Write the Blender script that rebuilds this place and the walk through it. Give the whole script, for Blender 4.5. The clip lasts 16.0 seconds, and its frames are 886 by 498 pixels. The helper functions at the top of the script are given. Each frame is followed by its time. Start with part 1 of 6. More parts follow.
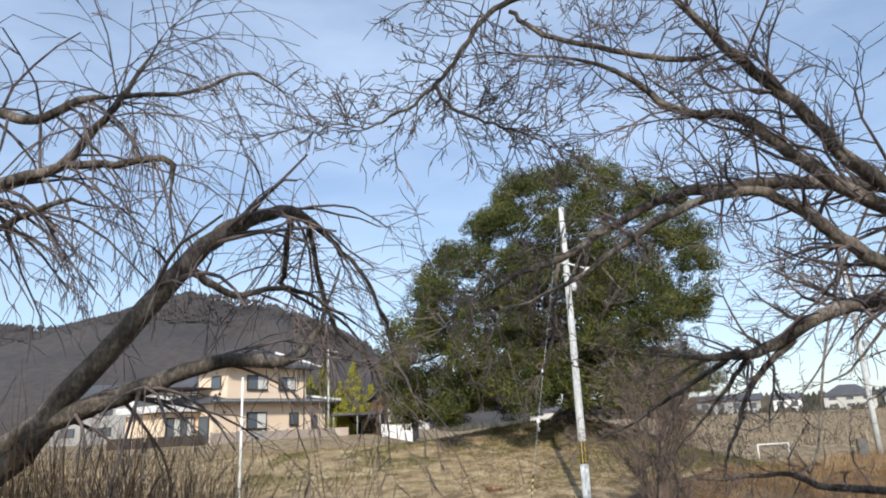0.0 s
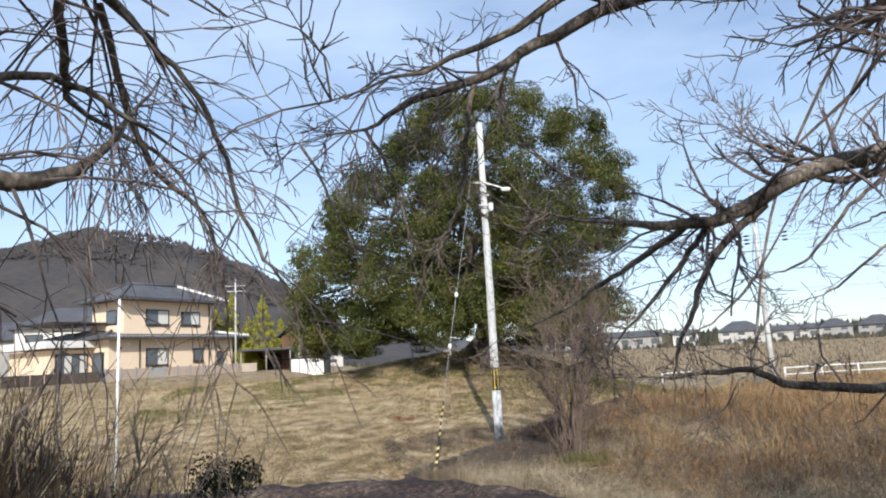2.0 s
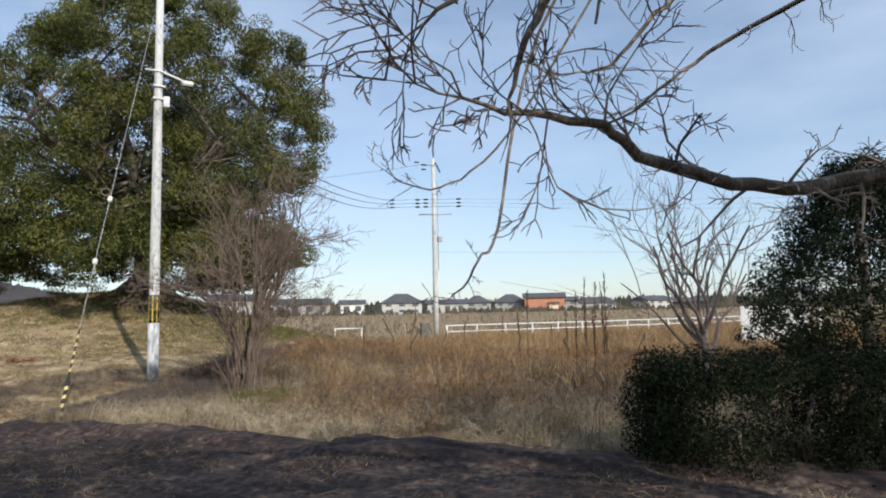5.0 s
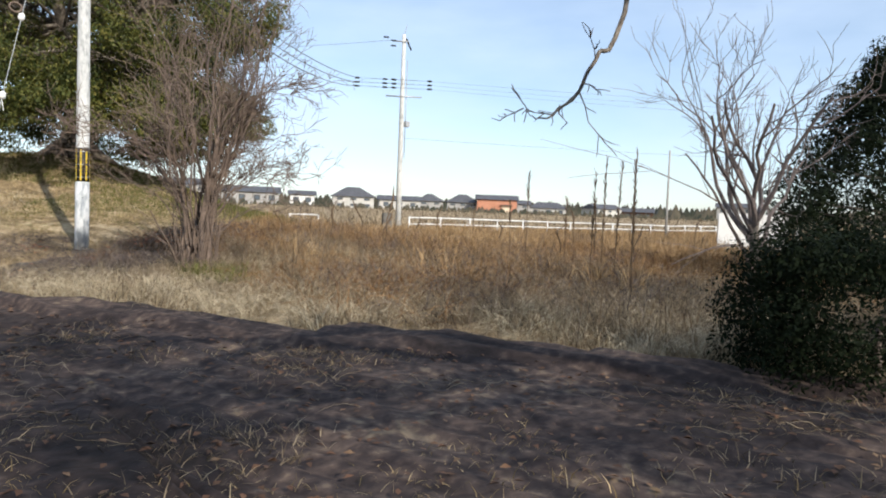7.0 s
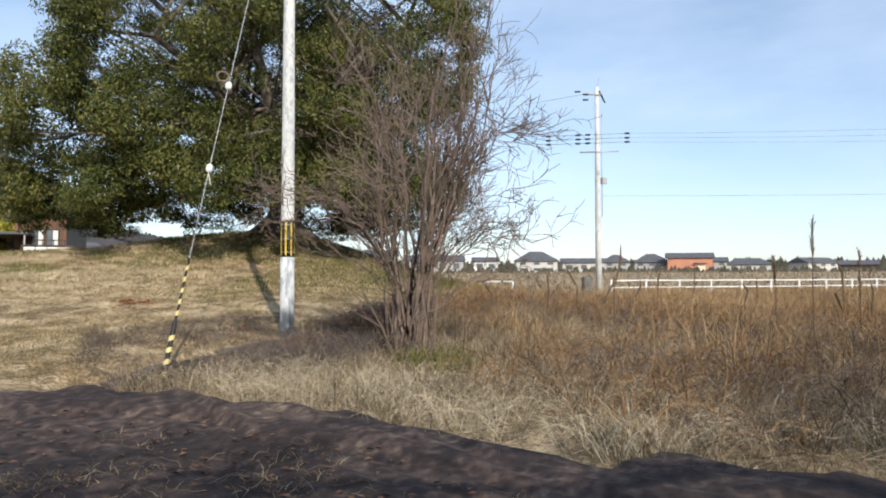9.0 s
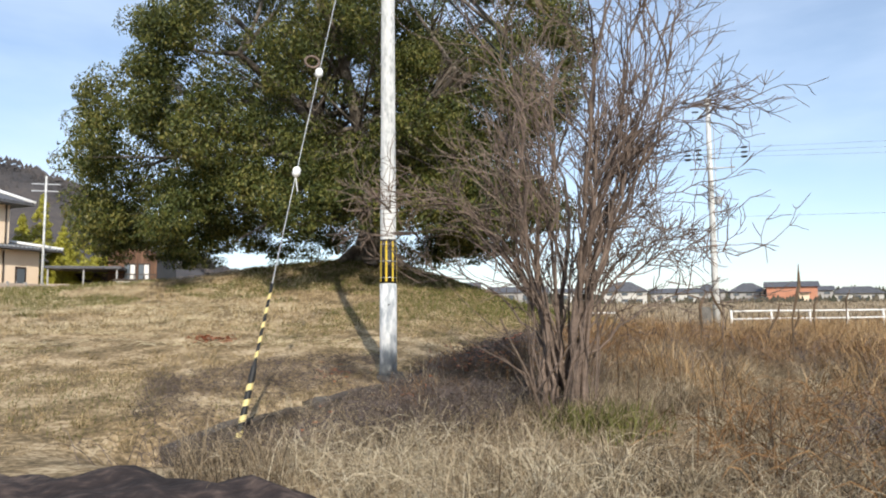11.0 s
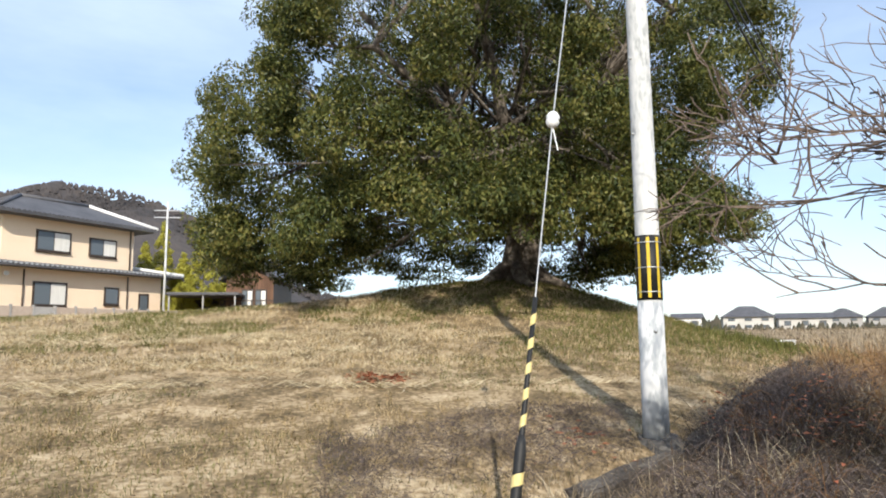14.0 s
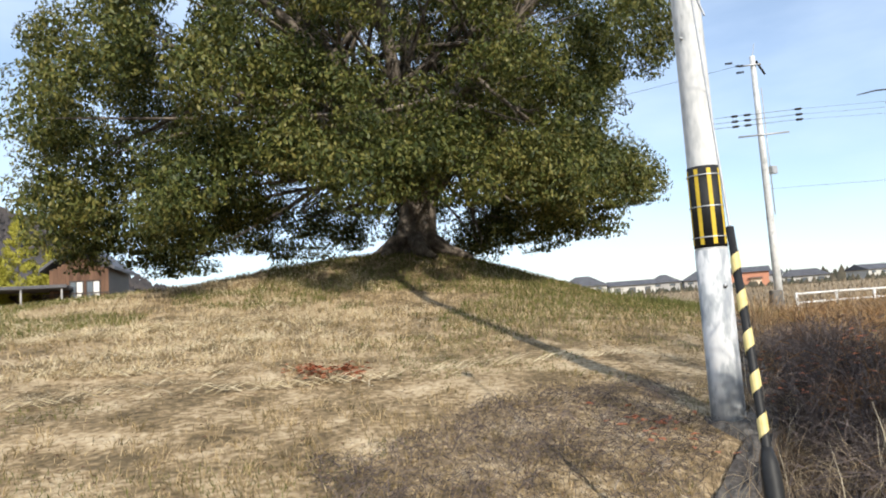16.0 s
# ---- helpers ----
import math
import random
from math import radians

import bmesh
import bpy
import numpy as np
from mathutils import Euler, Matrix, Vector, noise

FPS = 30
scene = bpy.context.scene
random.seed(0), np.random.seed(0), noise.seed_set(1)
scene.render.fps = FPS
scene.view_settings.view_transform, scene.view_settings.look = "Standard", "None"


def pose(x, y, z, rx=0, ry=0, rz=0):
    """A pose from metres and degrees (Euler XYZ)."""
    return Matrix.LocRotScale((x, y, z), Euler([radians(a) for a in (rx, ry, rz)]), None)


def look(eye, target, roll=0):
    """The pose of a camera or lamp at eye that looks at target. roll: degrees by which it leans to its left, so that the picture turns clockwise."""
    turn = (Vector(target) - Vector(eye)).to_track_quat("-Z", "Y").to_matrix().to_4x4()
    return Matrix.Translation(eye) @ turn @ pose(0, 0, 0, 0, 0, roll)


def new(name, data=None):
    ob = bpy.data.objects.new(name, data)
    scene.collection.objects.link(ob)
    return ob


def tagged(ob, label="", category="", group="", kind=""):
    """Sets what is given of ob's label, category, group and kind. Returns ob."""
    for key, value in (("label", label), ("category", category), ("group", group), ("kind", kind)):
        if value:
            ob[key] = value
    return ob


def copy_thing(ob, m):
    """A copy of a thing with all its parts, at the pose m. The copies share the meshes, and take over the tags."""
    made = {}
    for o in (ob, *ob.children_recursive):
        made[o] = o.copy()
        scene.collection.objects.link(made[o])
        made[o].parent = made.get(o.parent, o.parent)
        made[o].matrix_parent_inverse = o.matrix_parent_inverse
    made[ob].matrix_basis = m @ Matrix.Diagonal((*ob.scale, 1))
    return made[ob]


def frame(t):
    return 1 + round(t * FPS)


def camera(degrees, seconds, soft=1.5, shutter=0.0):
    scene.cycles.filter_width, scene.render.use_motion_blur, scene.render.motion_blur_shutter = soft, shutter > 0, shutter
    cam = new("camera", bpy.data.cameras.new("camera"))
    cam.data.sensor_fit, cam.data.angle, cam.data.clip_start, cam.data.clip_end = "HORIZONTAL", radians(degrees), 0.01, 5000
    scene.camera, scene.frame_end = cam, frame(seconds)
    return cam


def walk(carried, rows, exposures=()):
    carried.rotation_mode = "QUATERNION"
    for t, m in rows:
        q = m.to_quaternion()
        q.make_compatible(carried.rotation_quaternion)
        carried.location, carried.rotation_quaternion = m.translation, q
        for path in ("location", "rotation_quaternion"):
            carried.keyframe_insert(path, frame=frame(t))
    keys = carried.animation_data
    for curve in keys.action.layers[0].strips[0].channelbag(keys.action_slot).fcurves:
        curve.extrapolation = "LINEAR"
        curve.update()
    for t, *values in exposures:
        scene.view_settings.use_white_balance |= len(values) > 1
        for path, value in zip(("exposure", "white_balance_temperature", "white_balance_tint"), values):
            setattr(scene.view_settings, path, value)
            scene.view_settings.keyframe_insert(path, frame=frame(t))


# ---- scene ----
cam = camera(65.8, 16.0, 1.95)
PATH = [
    (0, (-0.042, -0.388, 3.455), (-0.035, 1.55, 3.948), -2.6),
    (0.5, (-0.057, 0.133, 3.426), (0.002, 2.087, 3.849), -2.9),
    (1, (0.064, 0.573, 3.394), (0.06, 2.541, 3.749), -3.1),
    (1.5, (0.101, 0.977, 3.215), (0.176, 2.947, 3.547), -3.6),
    (2, (0.236, 1.403, 3.072), (0.476, 3.364, 3.385), -3.1),
    (2.5, (0.238, 1.891, 2.902), (0.662, 3.812, 3.262), -2.8),
    (3, (0.386, 2.41, 2.736), (0.731, 4.341, 3.123), -2.7),
    (3.5, (0.43, 2.856, 2.549), (1.019, 4.73, 2.924), -3.3),
    (4, (0.584, 3.248, 2.356), (1.219, 5.117, 2.675), -2.2),
    (4.5, (0.616, 3.58, 2.176), (1.57, 5.318, 2.439), -2.1),
    (6.8, (1.339, 6.565, 1.502), (2.577, 8.134, 1.423), 1.9),
    (7, (1.399, 6.782, 1.505), (2.631, 8.355, 1.408), 2.1),
    (7.5, (1.502, 7.443, 1.5), (2.756, 8.997, 1.394), 2.6),
    (8, (1.7, 8.121, 1.523), (2.774, 9.808, 1.49), 1.6),
    (8.5, (1.756, 8.794, 1.523), (2.761, 10.522, 1.569), 0.2),
    (9, (1.886, 9.467, 1.549), (2.667, 11.306, 1.631), -0.1),
    (9.5, (1.958, 10.129, 1.519), (2.685, 11.988, 1.642), -0.5),
    (10, (2.109, 10.858, 1.517), (2.687, 12.765, 1.684), -1.2),
    (10.2, (2.097, 11.13, 1.519), (2.623, 13.052, 1.695), -1.0),
    (12.3, (1.914, 14.008, 1.494), (2.553, 15.894, 1.676), 0.6),
    (12.5, (1.805, 14.245, 1.522), (2.313, 16.17, 1.713), 1.0),
    (13, (1.567, 14.893, 1.557), (1.787, 16.867, 1.789), 0.8),
    (13.5, (1.217, 15.505, 1.56), (1.329, 17.487, 1.807), 0.6),
    (14, (1.009, 16.159, 1.571), (1.296, 18.121, 1.827), -0.5),
    (14.5, (0.636, 16.73, 1.583), (1.072, 18.665, 1.838), -0.3),
    (15, (0.44, 17.361, 1.591), (0.92, 19.285, 1.85), -1.7),
    (15.5, (0.127, 17.963, 1.552), (0.726, 19.859, 1.769), -2.8),
    (15.7, (0.043, 18.196, 1.552), (0.708, 20.072, 1.743), -3.3),
    (16, (-0.033, 18.618, 1.546), (0.697, 20.47, 1.732), -3.9),
]
walk(cam, [(t, look(eye, target, roll)) for t, eye, target, roll in PATH],
     exposures=[(0.0, 0.03, 6250, 10), (2.0, 0.14, 6250, 10), (3.5, -0.04, 6250, 10), (4.5, -0.16, 6350, 10), (7.0, 0.22, 6550, 10), (10.0, 0.14, 6500, 10), (12.5, 0.4, 6550, 10), (14.0, 0.36, 6550, 10), (16.0, 0.34, 6550, 10)])

# ---- world, sun ----
SUN_EL, SUN_AZ = radians(31), radians(183)
world = bpy.data.worlds.new("sky")
scene.world = world
world.use_nodes = True
wn, wl = world.node_tree.nodes, world.node_tree.links
wn.clear()
sky = wn.new("ShaderNodeTexSky")
sky.sky_type, sky.sun_disc, sky.sun_elevation, sky.sun_rotation = "NISHITA", False, SUN_EL, SUN_AZ
sky.air_density, sky.dust_density, sky.ozone_density = 1.0, 0.6, 2.2
geo = wn.new("ShaderNodeTexCoord")
stretch = wn.new("ShaderNodeMapping")
stretch.inputs["Scale"].default_value = (1.2, 1.2, 4.0)
cloud = wn.new("ShaderNodeTexNoise")
cloud.inputs["Scale"].default_value, cloud.inputs["Detail"].default_value, cloud.inputs["Roughness"].default_value = 1.6, 6.0, 0.55
cover = wn.new("ShaderNodeValToRGB")
cover.color_ramp.elements[0].position, cover.color_ramp.elements[1].position = 0.34, 0.80
cover.color_ramp.elements[0].color, cover.color_ramp.elements[1].color = (0.22, 0.22, 0.22, 1), (0.8, 0.8, 0.8, 1)
white = wn.new("ShaderNodeMixRGB")
white.inputs[2].default_value = (5.1, 6.1, 7.6, 1)
back = wn.new("ShaderNodeBackground")
back.inputs["Strength"].default_value = 0.15
wout = wn.new("ShaderNodeOutputWorld")
wl.new(geo.outputs["Generated"], stretch.inputs["Vector"])
wl.new(stretch.outputs["Vector"], cloud.inputs["Vector"])
wl.new(cloud.outputs["Fac"], cover.inputs["Fac"])
wl.new(cover.outputs["Color"], white.inputs[0])
wl.new(sky.outputs["Color"], white.inputs[1])
wl.new(white.outputs["Color"], back.inputs["Color"])
wl.new(back.outputs["Background"], wout.inputs["Surface"])

sun = new("sun", bpy.data.lights.new("sun", "SUN"))
sun.data.energy, sun.data.angle, sun.data.color = 4.35, radians(0.53), (1.0, 0.93, 0.82)
sun.matrix_world = look((0.0, 0.0, 0.0), (0.05, math.cos(SUN_EL), -math.sin(SUN_EL)))


# ---- materials ----
def shader(name, ramp, scale=6.0, fine=60.0, rough=0.85, bump=0.15, metal=0.0, island=0.0, by_object=0.0, stretch=(1, 1, 1), spec=0.3, through_light=0.0):
    """A node material: a colour ramp over two scales of noise, with optional variation from piece to piece."""
    m = bpy.data.materials.new(name)
    m.use_nodes = True
    n, l = m.node_tree.nodes, m.node_tree.links
    n.clear()
    out, b = n.new("ShaderNodeOutputMaterial"), n.new("ShaderNodeBsdfPrincipled")
    b.inputs["Roughness"].default_value, b.inputs["Metallic"].default_value = rough, metal
    b.inputs["Specular IOR Level"].default_value = spec
    tc, mp = n.new("ShaderNodeTexCoord"), n.new("ShaderNodeMapping")
    mp.inputs["Scale"].default_value = stretch
    l.new(tc.outputs["Object"], mp.inputs["Vector"])
    big, small = n.new("ShaderNodeTexNoise"), n.new("ShaderNodeTexNoise")
    big.inputs["Scale"].default_value, big.inputs["Detail"].default_value = scale, 5.0
    small.inputs["Scale"].default_value, small.inputs["Detail"].default_value = fine, 3.0
    l.new(mp.outputs["Vector"], big.inputs["Vector"])
    l.new(mp.outputs["Vector"], small.inputs["Vector"])
    mixed = n.new("ShaderNodeMath")
    mixed.operation = "MULTIPLY_ADD"
    mixed.inputs[1].default_value = 0.45
    l.new(small.outputs["Fac"], mixed.inputs[0])
    half = n.new("ShaderNodeMath")
    half.operation = "MULTIPLY"
    half.inputs[1].default_value = 0.55
    l.new(big.outputs["Fac"], half.inputs[0])
    l.new(half.outputs[0], mixed.inputs[2])
    value = mixed.outputs[0]
    if island or by_object:
        src = n.new("ShaderNodeNewGeometry") if island else n.new("ShaderNodeObjectInfo")
        rnd = src.outputs["Random Per Island"] if island else src.outputs["Random"]
        shift = n.new("ShaderNodeMath")
        shift.operation = "MULTIPLY_ADD"
        shift.inputs[1].default_value = island or by_object
        l.new(rnd, shift.inputs[0])
        less = n.new("ShaderNodeMath")
        less.operation = "SUBTRACT"
        less.inputs[1].default_value = 0.5 * (island or by_object)
        l.new(value, less.inputs[0])
        l.new(less.outputs[0], shift.inputs[2])
        value = shift.outputs[0]
    cr = n.new("ShaderNodeValToRGB")
    el = cr.color_ramp.elements
    while len(el) < len(ramp):
        el.new(0.5)
    for e, (p, c) in zip(el, ramp):
        e.position, e.color = p, (*c, 1)
    l.new(value, cr.inputs["Fac"])
    l.new(cr.outputs["Color"], b.inputs["Base Color"])
    if bump:
        bp = n.new("ShaderNodeBump")
        bp.inputs["Strength"].default_value, bp.inputs["Distance"].default_value = bump, 0.02
        l.new(small.outputs["Fac"], bp.inputs["Height"])
        l.new(bp.outputs["Normal"], b.inputs["Normal"])
    if through_light:
        tr, mx = n.new("ShaderNodeBsdfTranslucent"), n.new("ShaderNodeMixShader")
        l.new(cr.outputs["Color"], tr.inputs["Color"])
        mx.inputs[0].default_value = through_light
        l.new(b.outputs[0], mx.inputs[1])
        l.new(tr.outputs[0], mx.inputs[2])
        l.new(mx.outputs[0], out.inputs["Surface"])
    else:
        l.new(b.outputs[0], out.inputs["Surface"])
    return m


M_GROUND = shader("dry_turf", [(0.34, (0.085, 0.062, 0.032)), (0.43, (0.15, 0.108, 0.056)), (0.50, (0.26, 0.185, 0.10)), (0.56, (0.39, 0.295, 0.175)), (0.66, (0.54, 0.43, 0.28))], 1.7, 14, 0.95, 1.0)
# bare soil, darkened further so that its colour holds part of the trees' shade
M_SHADED_SOIL = shader("shaded_soil", [(0.36, (0.018, 0.013, 0.012)), (0.48, (0.04, 0.028, 0.025)), (0.57, (0.092, 0.064, 0.052)), (0.67, (0.24, 0.18, 0.12))], 0.7, 9, 0.95, 1.0)
M_LAWN = shader("dry_grass_blades", [(0.28, (0.08, 0.064, 0.025)), (0.4, (0.185, 0.134, 0.06)), (0.52, (0.35, 0.255, 0.125)), (0.72, (0.60, 0.47, 0.28))], 1.3, 5, 0.8, 0, island=0.42, through_light=0.2)
M_WEED = shader("tall_weed_blades", [(0.25, (0.05, 0.039, 0.027)), (0.42, (0.14, 0.106, 0.07)), (0.55, (0.27, 0.205, 0.13)), (0.8, (0.52, 0.425, 0.29))], 0.7, 2, 0.8, 0, island=0.4, through_light=0.2)
M_MEADOW = shader("meadow_blades", [(0.25, (0.12, 0.075, 0.035)), (0.42, (0.27, 0.165, 0.08)), (0.55, (0.40, 0.255, 0.12)), (0.8, (0.52, 0.40, 0.24))], 0.35, 2, 0.8, 0, island=0.4, through_light=0.2)
M_GREEN = shader("green_grass_blades", [(0.3, (0.07, 0.078, 0.018)), (0.7, (0.18, 0.18, 0.05))], 1.0, 4, 0.7, 0, island=0.4, through_light=0.25)
M_BRUSH = shader("purple_grey_brushwood", [(0.3, (0.045, 0.036, 0.034)), (0.55, (0.10, 0.08, 0.074)), (0.8, (0.20, 0.155, 0.135))], 2.0, 20, 0.85, 0, island=0.4)
M_RUSSET = shader("russet_bracken", [(0.3, (0.11, 0.055, 0.022)), (0.55, (0.24, 0.125, 0.05)), (0.8, (0.40, 0.235, 0.105))], 1.0, 6, 0.85, 0, island=0.4, through_light=0.15)
M_STALK = shader("dry_stalk", [(0.3, (0.045, 0.029, 0.019)), (0.7, (0.165, 0.112, 0.068))], 2.0, 20, 0.85, 0, island=0.4)
M_PALE = shader("pale_dry_stalk", [(0.3, (0.30, 0.24, 0.15)), (0.7, (0.55, 0.48, 0.35))], 2.0, 20, 0.85, 0, island=0.4)
M_STRAW = shader("bright_straw", [(0.3, (0.50, 0.41, 0.25)), (0.7, (0.74, 0.64, 0.43))], 2.0, 20, 0.7, 0, island=0.4)
M_LEAF = shader("evergreen_leaf", [(0.25, (0.026, 0.038, 0.011)), (0.42, (0.06, 0.078, 0.02)), (0.56, (0.115, 0.125, 0.03)), (0.75, (0.215, 0.195, 0.055))], 0.5, 2, 0.5, 0, island=0.45, spec=0.28, through_light=0.27)
# evergreen leaf taken down to near black, the hedge's shade put into the colour
M_SHADED_LEAF = shader("shaded_leaf", [(0.2, (0.006, 0.010, 0.005)), (0.6, (0.012, 0.019, 0.008)), (0.9, (0.03, 0.035, 0.015))], 0.7, 4, 0.7, 0, island=0.4, spec=0.08, through_light=0.12)
M_YELLOW_LEAF = shader("yellow_green_conifer", [(0.2, (0.20, 0.20, 0.025)), (0.55, (0.38, 0.36, 0.05)), (0.9, (0.54, 0.48, 0.10))], 0.9, 4, 0.6, 0, island=0.4, through_light=0.2)
M_LITTER = shader("fallen_leaf", [(0.2, (0.07, 0.038, 0.022)), (0.6, (0.15, 0.075, 0.042)), (0.9, (0.26, 0.18, 0.10))], 2.0, 9, 0.8, 0, island=0.5)
M_RED = shader("red_fallen_leaf", [(0.2, (0.25, 0.07, 0.03)), (0.8, (0.48, 0.17, 0.08))], 2.0, 9, 0.8, 0, island=0.5)
M_BARK = shader("bark", [(0.34, (0.042, 0.034, 0.029)), (0.5, (0.13, 0.107, 0.086)), (0.64, (0.30, 0.26, 0.215))], 5.0, 45, 0.9, 0.5, stretch=(1, 1, 0.5))
M_TWIG = shader("dark_twig", [(0.3, (0.08, 0.063, 0.058)), (0.7, (0.25, 0.20, 0.18))], 5.0, 30, 0.85, 0.2)
M_SHRUB = shader("shrub_stem", [(0.3, (0.065, 0.048, 0.039)), (0.7, (0.255, 0.19, 0.15))], 3.0, 30, 0.85, 0.2)
M_CONCRETE = shader("pole_concrete", [(0.36, (0.30, 0.31, 0.31)), (0.45, (0.50, 0.51, 0.50)), (0.58, (0.64, 0.64, 0.62))], 5.0, 24, 0.8, 0.2, stretch=(1, 1, 0.35))
M_FLAKE = shader("flaking_grey_coat", [(0.40, (0.29, 0.31, 0.33)), (0.47, (0.40, 0.42, 0.43)), (0.52, (0.58, 0.59, 0.59)), (0.6, (0.66, 0.66, 0.65))], 4.5, 14, 0.8, 0.3, stretch=(1, 1, 0.4))
M_WALL_C = shader("old_concrete", [(0.35, (0.055, 0.05, 0.045)), (0.6, (0.17, 0.16, 0.145))], 2.5, 30, 0.9, 0.4)
M_KERB = shader("dark_weathered_kerb", [(0.35, (0.03, 0.026, 0.022)), (0.5, (0.07, 0.06, 0.052)), (0.65, (0.15, 0.135, 0.115))], 1.8, 22, 0.95, 0.8)
M_BLACK = shader("black_plastic", [(0.3, (0.012, 0.012, 0.012)), (0.8, (0.03, 0.03, 0.03))], 6, 40, 0.55, 0.05)
M_YELLOW = shader("yellow_plastic", [(0.3, (0.58, 0.40, 0.025)), (0.7, (0.70, 0.50, 0.05))], 6, 40, 0.5, 0.05)
M_CREAM = shader("faded_yellow_plastic", [(0.3, (0.60, 0.48, 0.17)), (0.7, (0.74, 0.62, 0.30))], 6, 40, 0.5, 0.05)
M_STEEL = shader("galvanised_steel", [(0.3, (0.34, 0.35, 0.36)), (0.7, (0.52, 0.53, 0.54))], 8, 50, 0.5, 0.05, metal=0.5)
M_WHITE = shader("white_paint", [(0.3, (0.70, 0.69, 0.66)), (0.7, (0.82, 0.81, 0.79))], 3, 30, 0.6, 0.05)
M_PORCELAIN = shader("white_porcelain", [(0.3, (0.74, 0.74, 0.72)), (0.7, (0.84, 0.84, 0.82))], 3, 30, 0.2, 0)
M_STUCCO = shader("cream_stucco", [(0.3, (0.78, 0.61, 0.44)), (0.7, (0.86, 0.70, 0.53))], 0.8, 30, 0.9, 0.15)
M_ROOF = shader("dark_roof_tile", [(0.3, (0.055, 0.055, 0.06)), (0.7, (0.13, 0.13, 0.14))], 1.0, 12, 0.6, 0.3)
M_DARKWOOD = shader("dark_frame", [(0.3, (0.03, 0.022, 0.018)), (0.7, (0.07, 0.05, 0.04))], 2, 20, 0.6, 0.1)
M_BOARD = shader("brown_board", [(0.3, (0.08, 0.042, 0.026)), (0.7, (0.17, 0.095, 0.058))], 1.0, 14, 0.8, 0.2, by_object=0.3)
M_ORANGE = shader("orange_siding", [(0.3, (0.42, 0.18, 0.11)), (0.7, (0.52, 0.25, 0.16))], 0.5, 10, 0.8, 0.1)
M_PALEWALL = shader("pale_render", [(0.3, (0.42, 0.41, 0.38)), (0.7, (0.58, 0.56, 0.52))], 0.4, 10, 0.85, 0.1)
M_GREYWALL = shader("grey_wall", [(0.3, (0.26, 0.25, 0.24)), (0.7, (0.42, 0.41, 0.39))], 0.4, 10, 0.85, 0.1)
M_CURTAIN = shader("curtain", [(0.3, (0.55, 0.54, 0.5)), (0.7, (0.75, 0.74, 0.70))], 3, 20, 0.9, 0.1, stretch=(6, 6, 0.2))
M_MOUNTAIN = shader("winter_forest", [(0.3, (0.036, 0.034, 0.035)), (0.5, (0.066, 0.058, 0.055)), (0.7, (0.105, 0.086, 0.074))], 0.02, 0.35, 0.95, 0.0)
M_WOODS = shader("far_woods", [(0.3, (0.035, 0.04, 0.025)), (0.7, (0.11, 0.09, 0.06))], 0.1, 1.5, 0.9, 0, island=0.4)
M_BLOCK = shader("beige_block", [(0.3, (0.34, 0.27, 0.22)), (0.7, (0.48, 0.40, 0.33))], 1, 12, 0.9, 0.15)

M_GLASS = bpy.data.materials.new("window_glass")
M_GLASS.use_nodes = True
gb = M_GLASS.node_tree.nodes["Principled BSDF"]
gb.inputs["Base Color"].default_value, gb.inputs["Roughness"].default_value = (0.10, 0.12, 0.14, 1), 0.06


# ---- mesh helpers ----
def mesh_object(name, verts, faces, material, parent=None, label="", smooth=False):
    me = bpy.data.meshes.new(name)
    me.from_pydata([tuple(v) for v in verts], [], [tuple(f) for f in faces])
    me.update()
    me.materials.append(material)
    if smooth:
        me.polygons.foreach_set("use_smooth", [True] * len(me.polygons))
    ob = new(name, me)
    if parent:
        ob.parent = parent
    if label:
        tagged(ob, label)
    return ob


def fast_object(name, verts, sizes, loops, material, parent=None):
    """A large mesh from arrays: verts (n, 3), the corners of each face, and the loops' vertex numbers."""
    me = bpy.data.meshes.new(name)
    me.vertices.add(len(verts))
    me.vertices.foreach_set("co", np.asarray(verts, dtype=np.float32).ravel())
    me.loops.add(len(loops))
    me.loops.foreach_set("vertex_index", np.asarray(loops, dtype=np.int32))
    me.polygons.add(len(sizes))
    starts = np.concatenate(([0], np.cumsum(sizes)[:-1])).astype(np.int32)
    me.polygons.foreach_set("loop_start", starts)
    me.update(calc_edges=True)
    me.materials.append(material)
    ob = new(name, me)
    if parent:
        ob.parent = parent
    return ob


def part(name, bm, material, parent, label=""):
    me = bpy.data.meshes.new(name)
    bm.to_mesh(me)
    bm.free()
    me.materials.append(material)
    ob = new(name, me)
    ob.parent = parent
    if label:
        tagged(ob, label)
    return ob


def empty(name, m, label, category, group="", kind=""):
    ob = new(name)
    ob.empty_display_size = 0.2
    ob.matrix_basis = m
    return tagged(ob, label, category, group, kind)


def box(lo, hi, bevel=0.0, m=None):
    bm = bmesh.new()
    c = [(a + b) / 2 for a, b in zip(lo, hi)]
    s = [b - a for a, b in zip(lo, hi)]
    bmesh.ops.create_cube(bm, size=1, matrix=Matrix.Translation(c) @ Matrix.Diagonal((*s, 1)))
    if bevel:
        bmesh.ops.bevel(bm, geom=list(bm.edges), offset=bevel, segments=2, affect="EDGES")
    if m:
        bm.transform(m)
    return bm


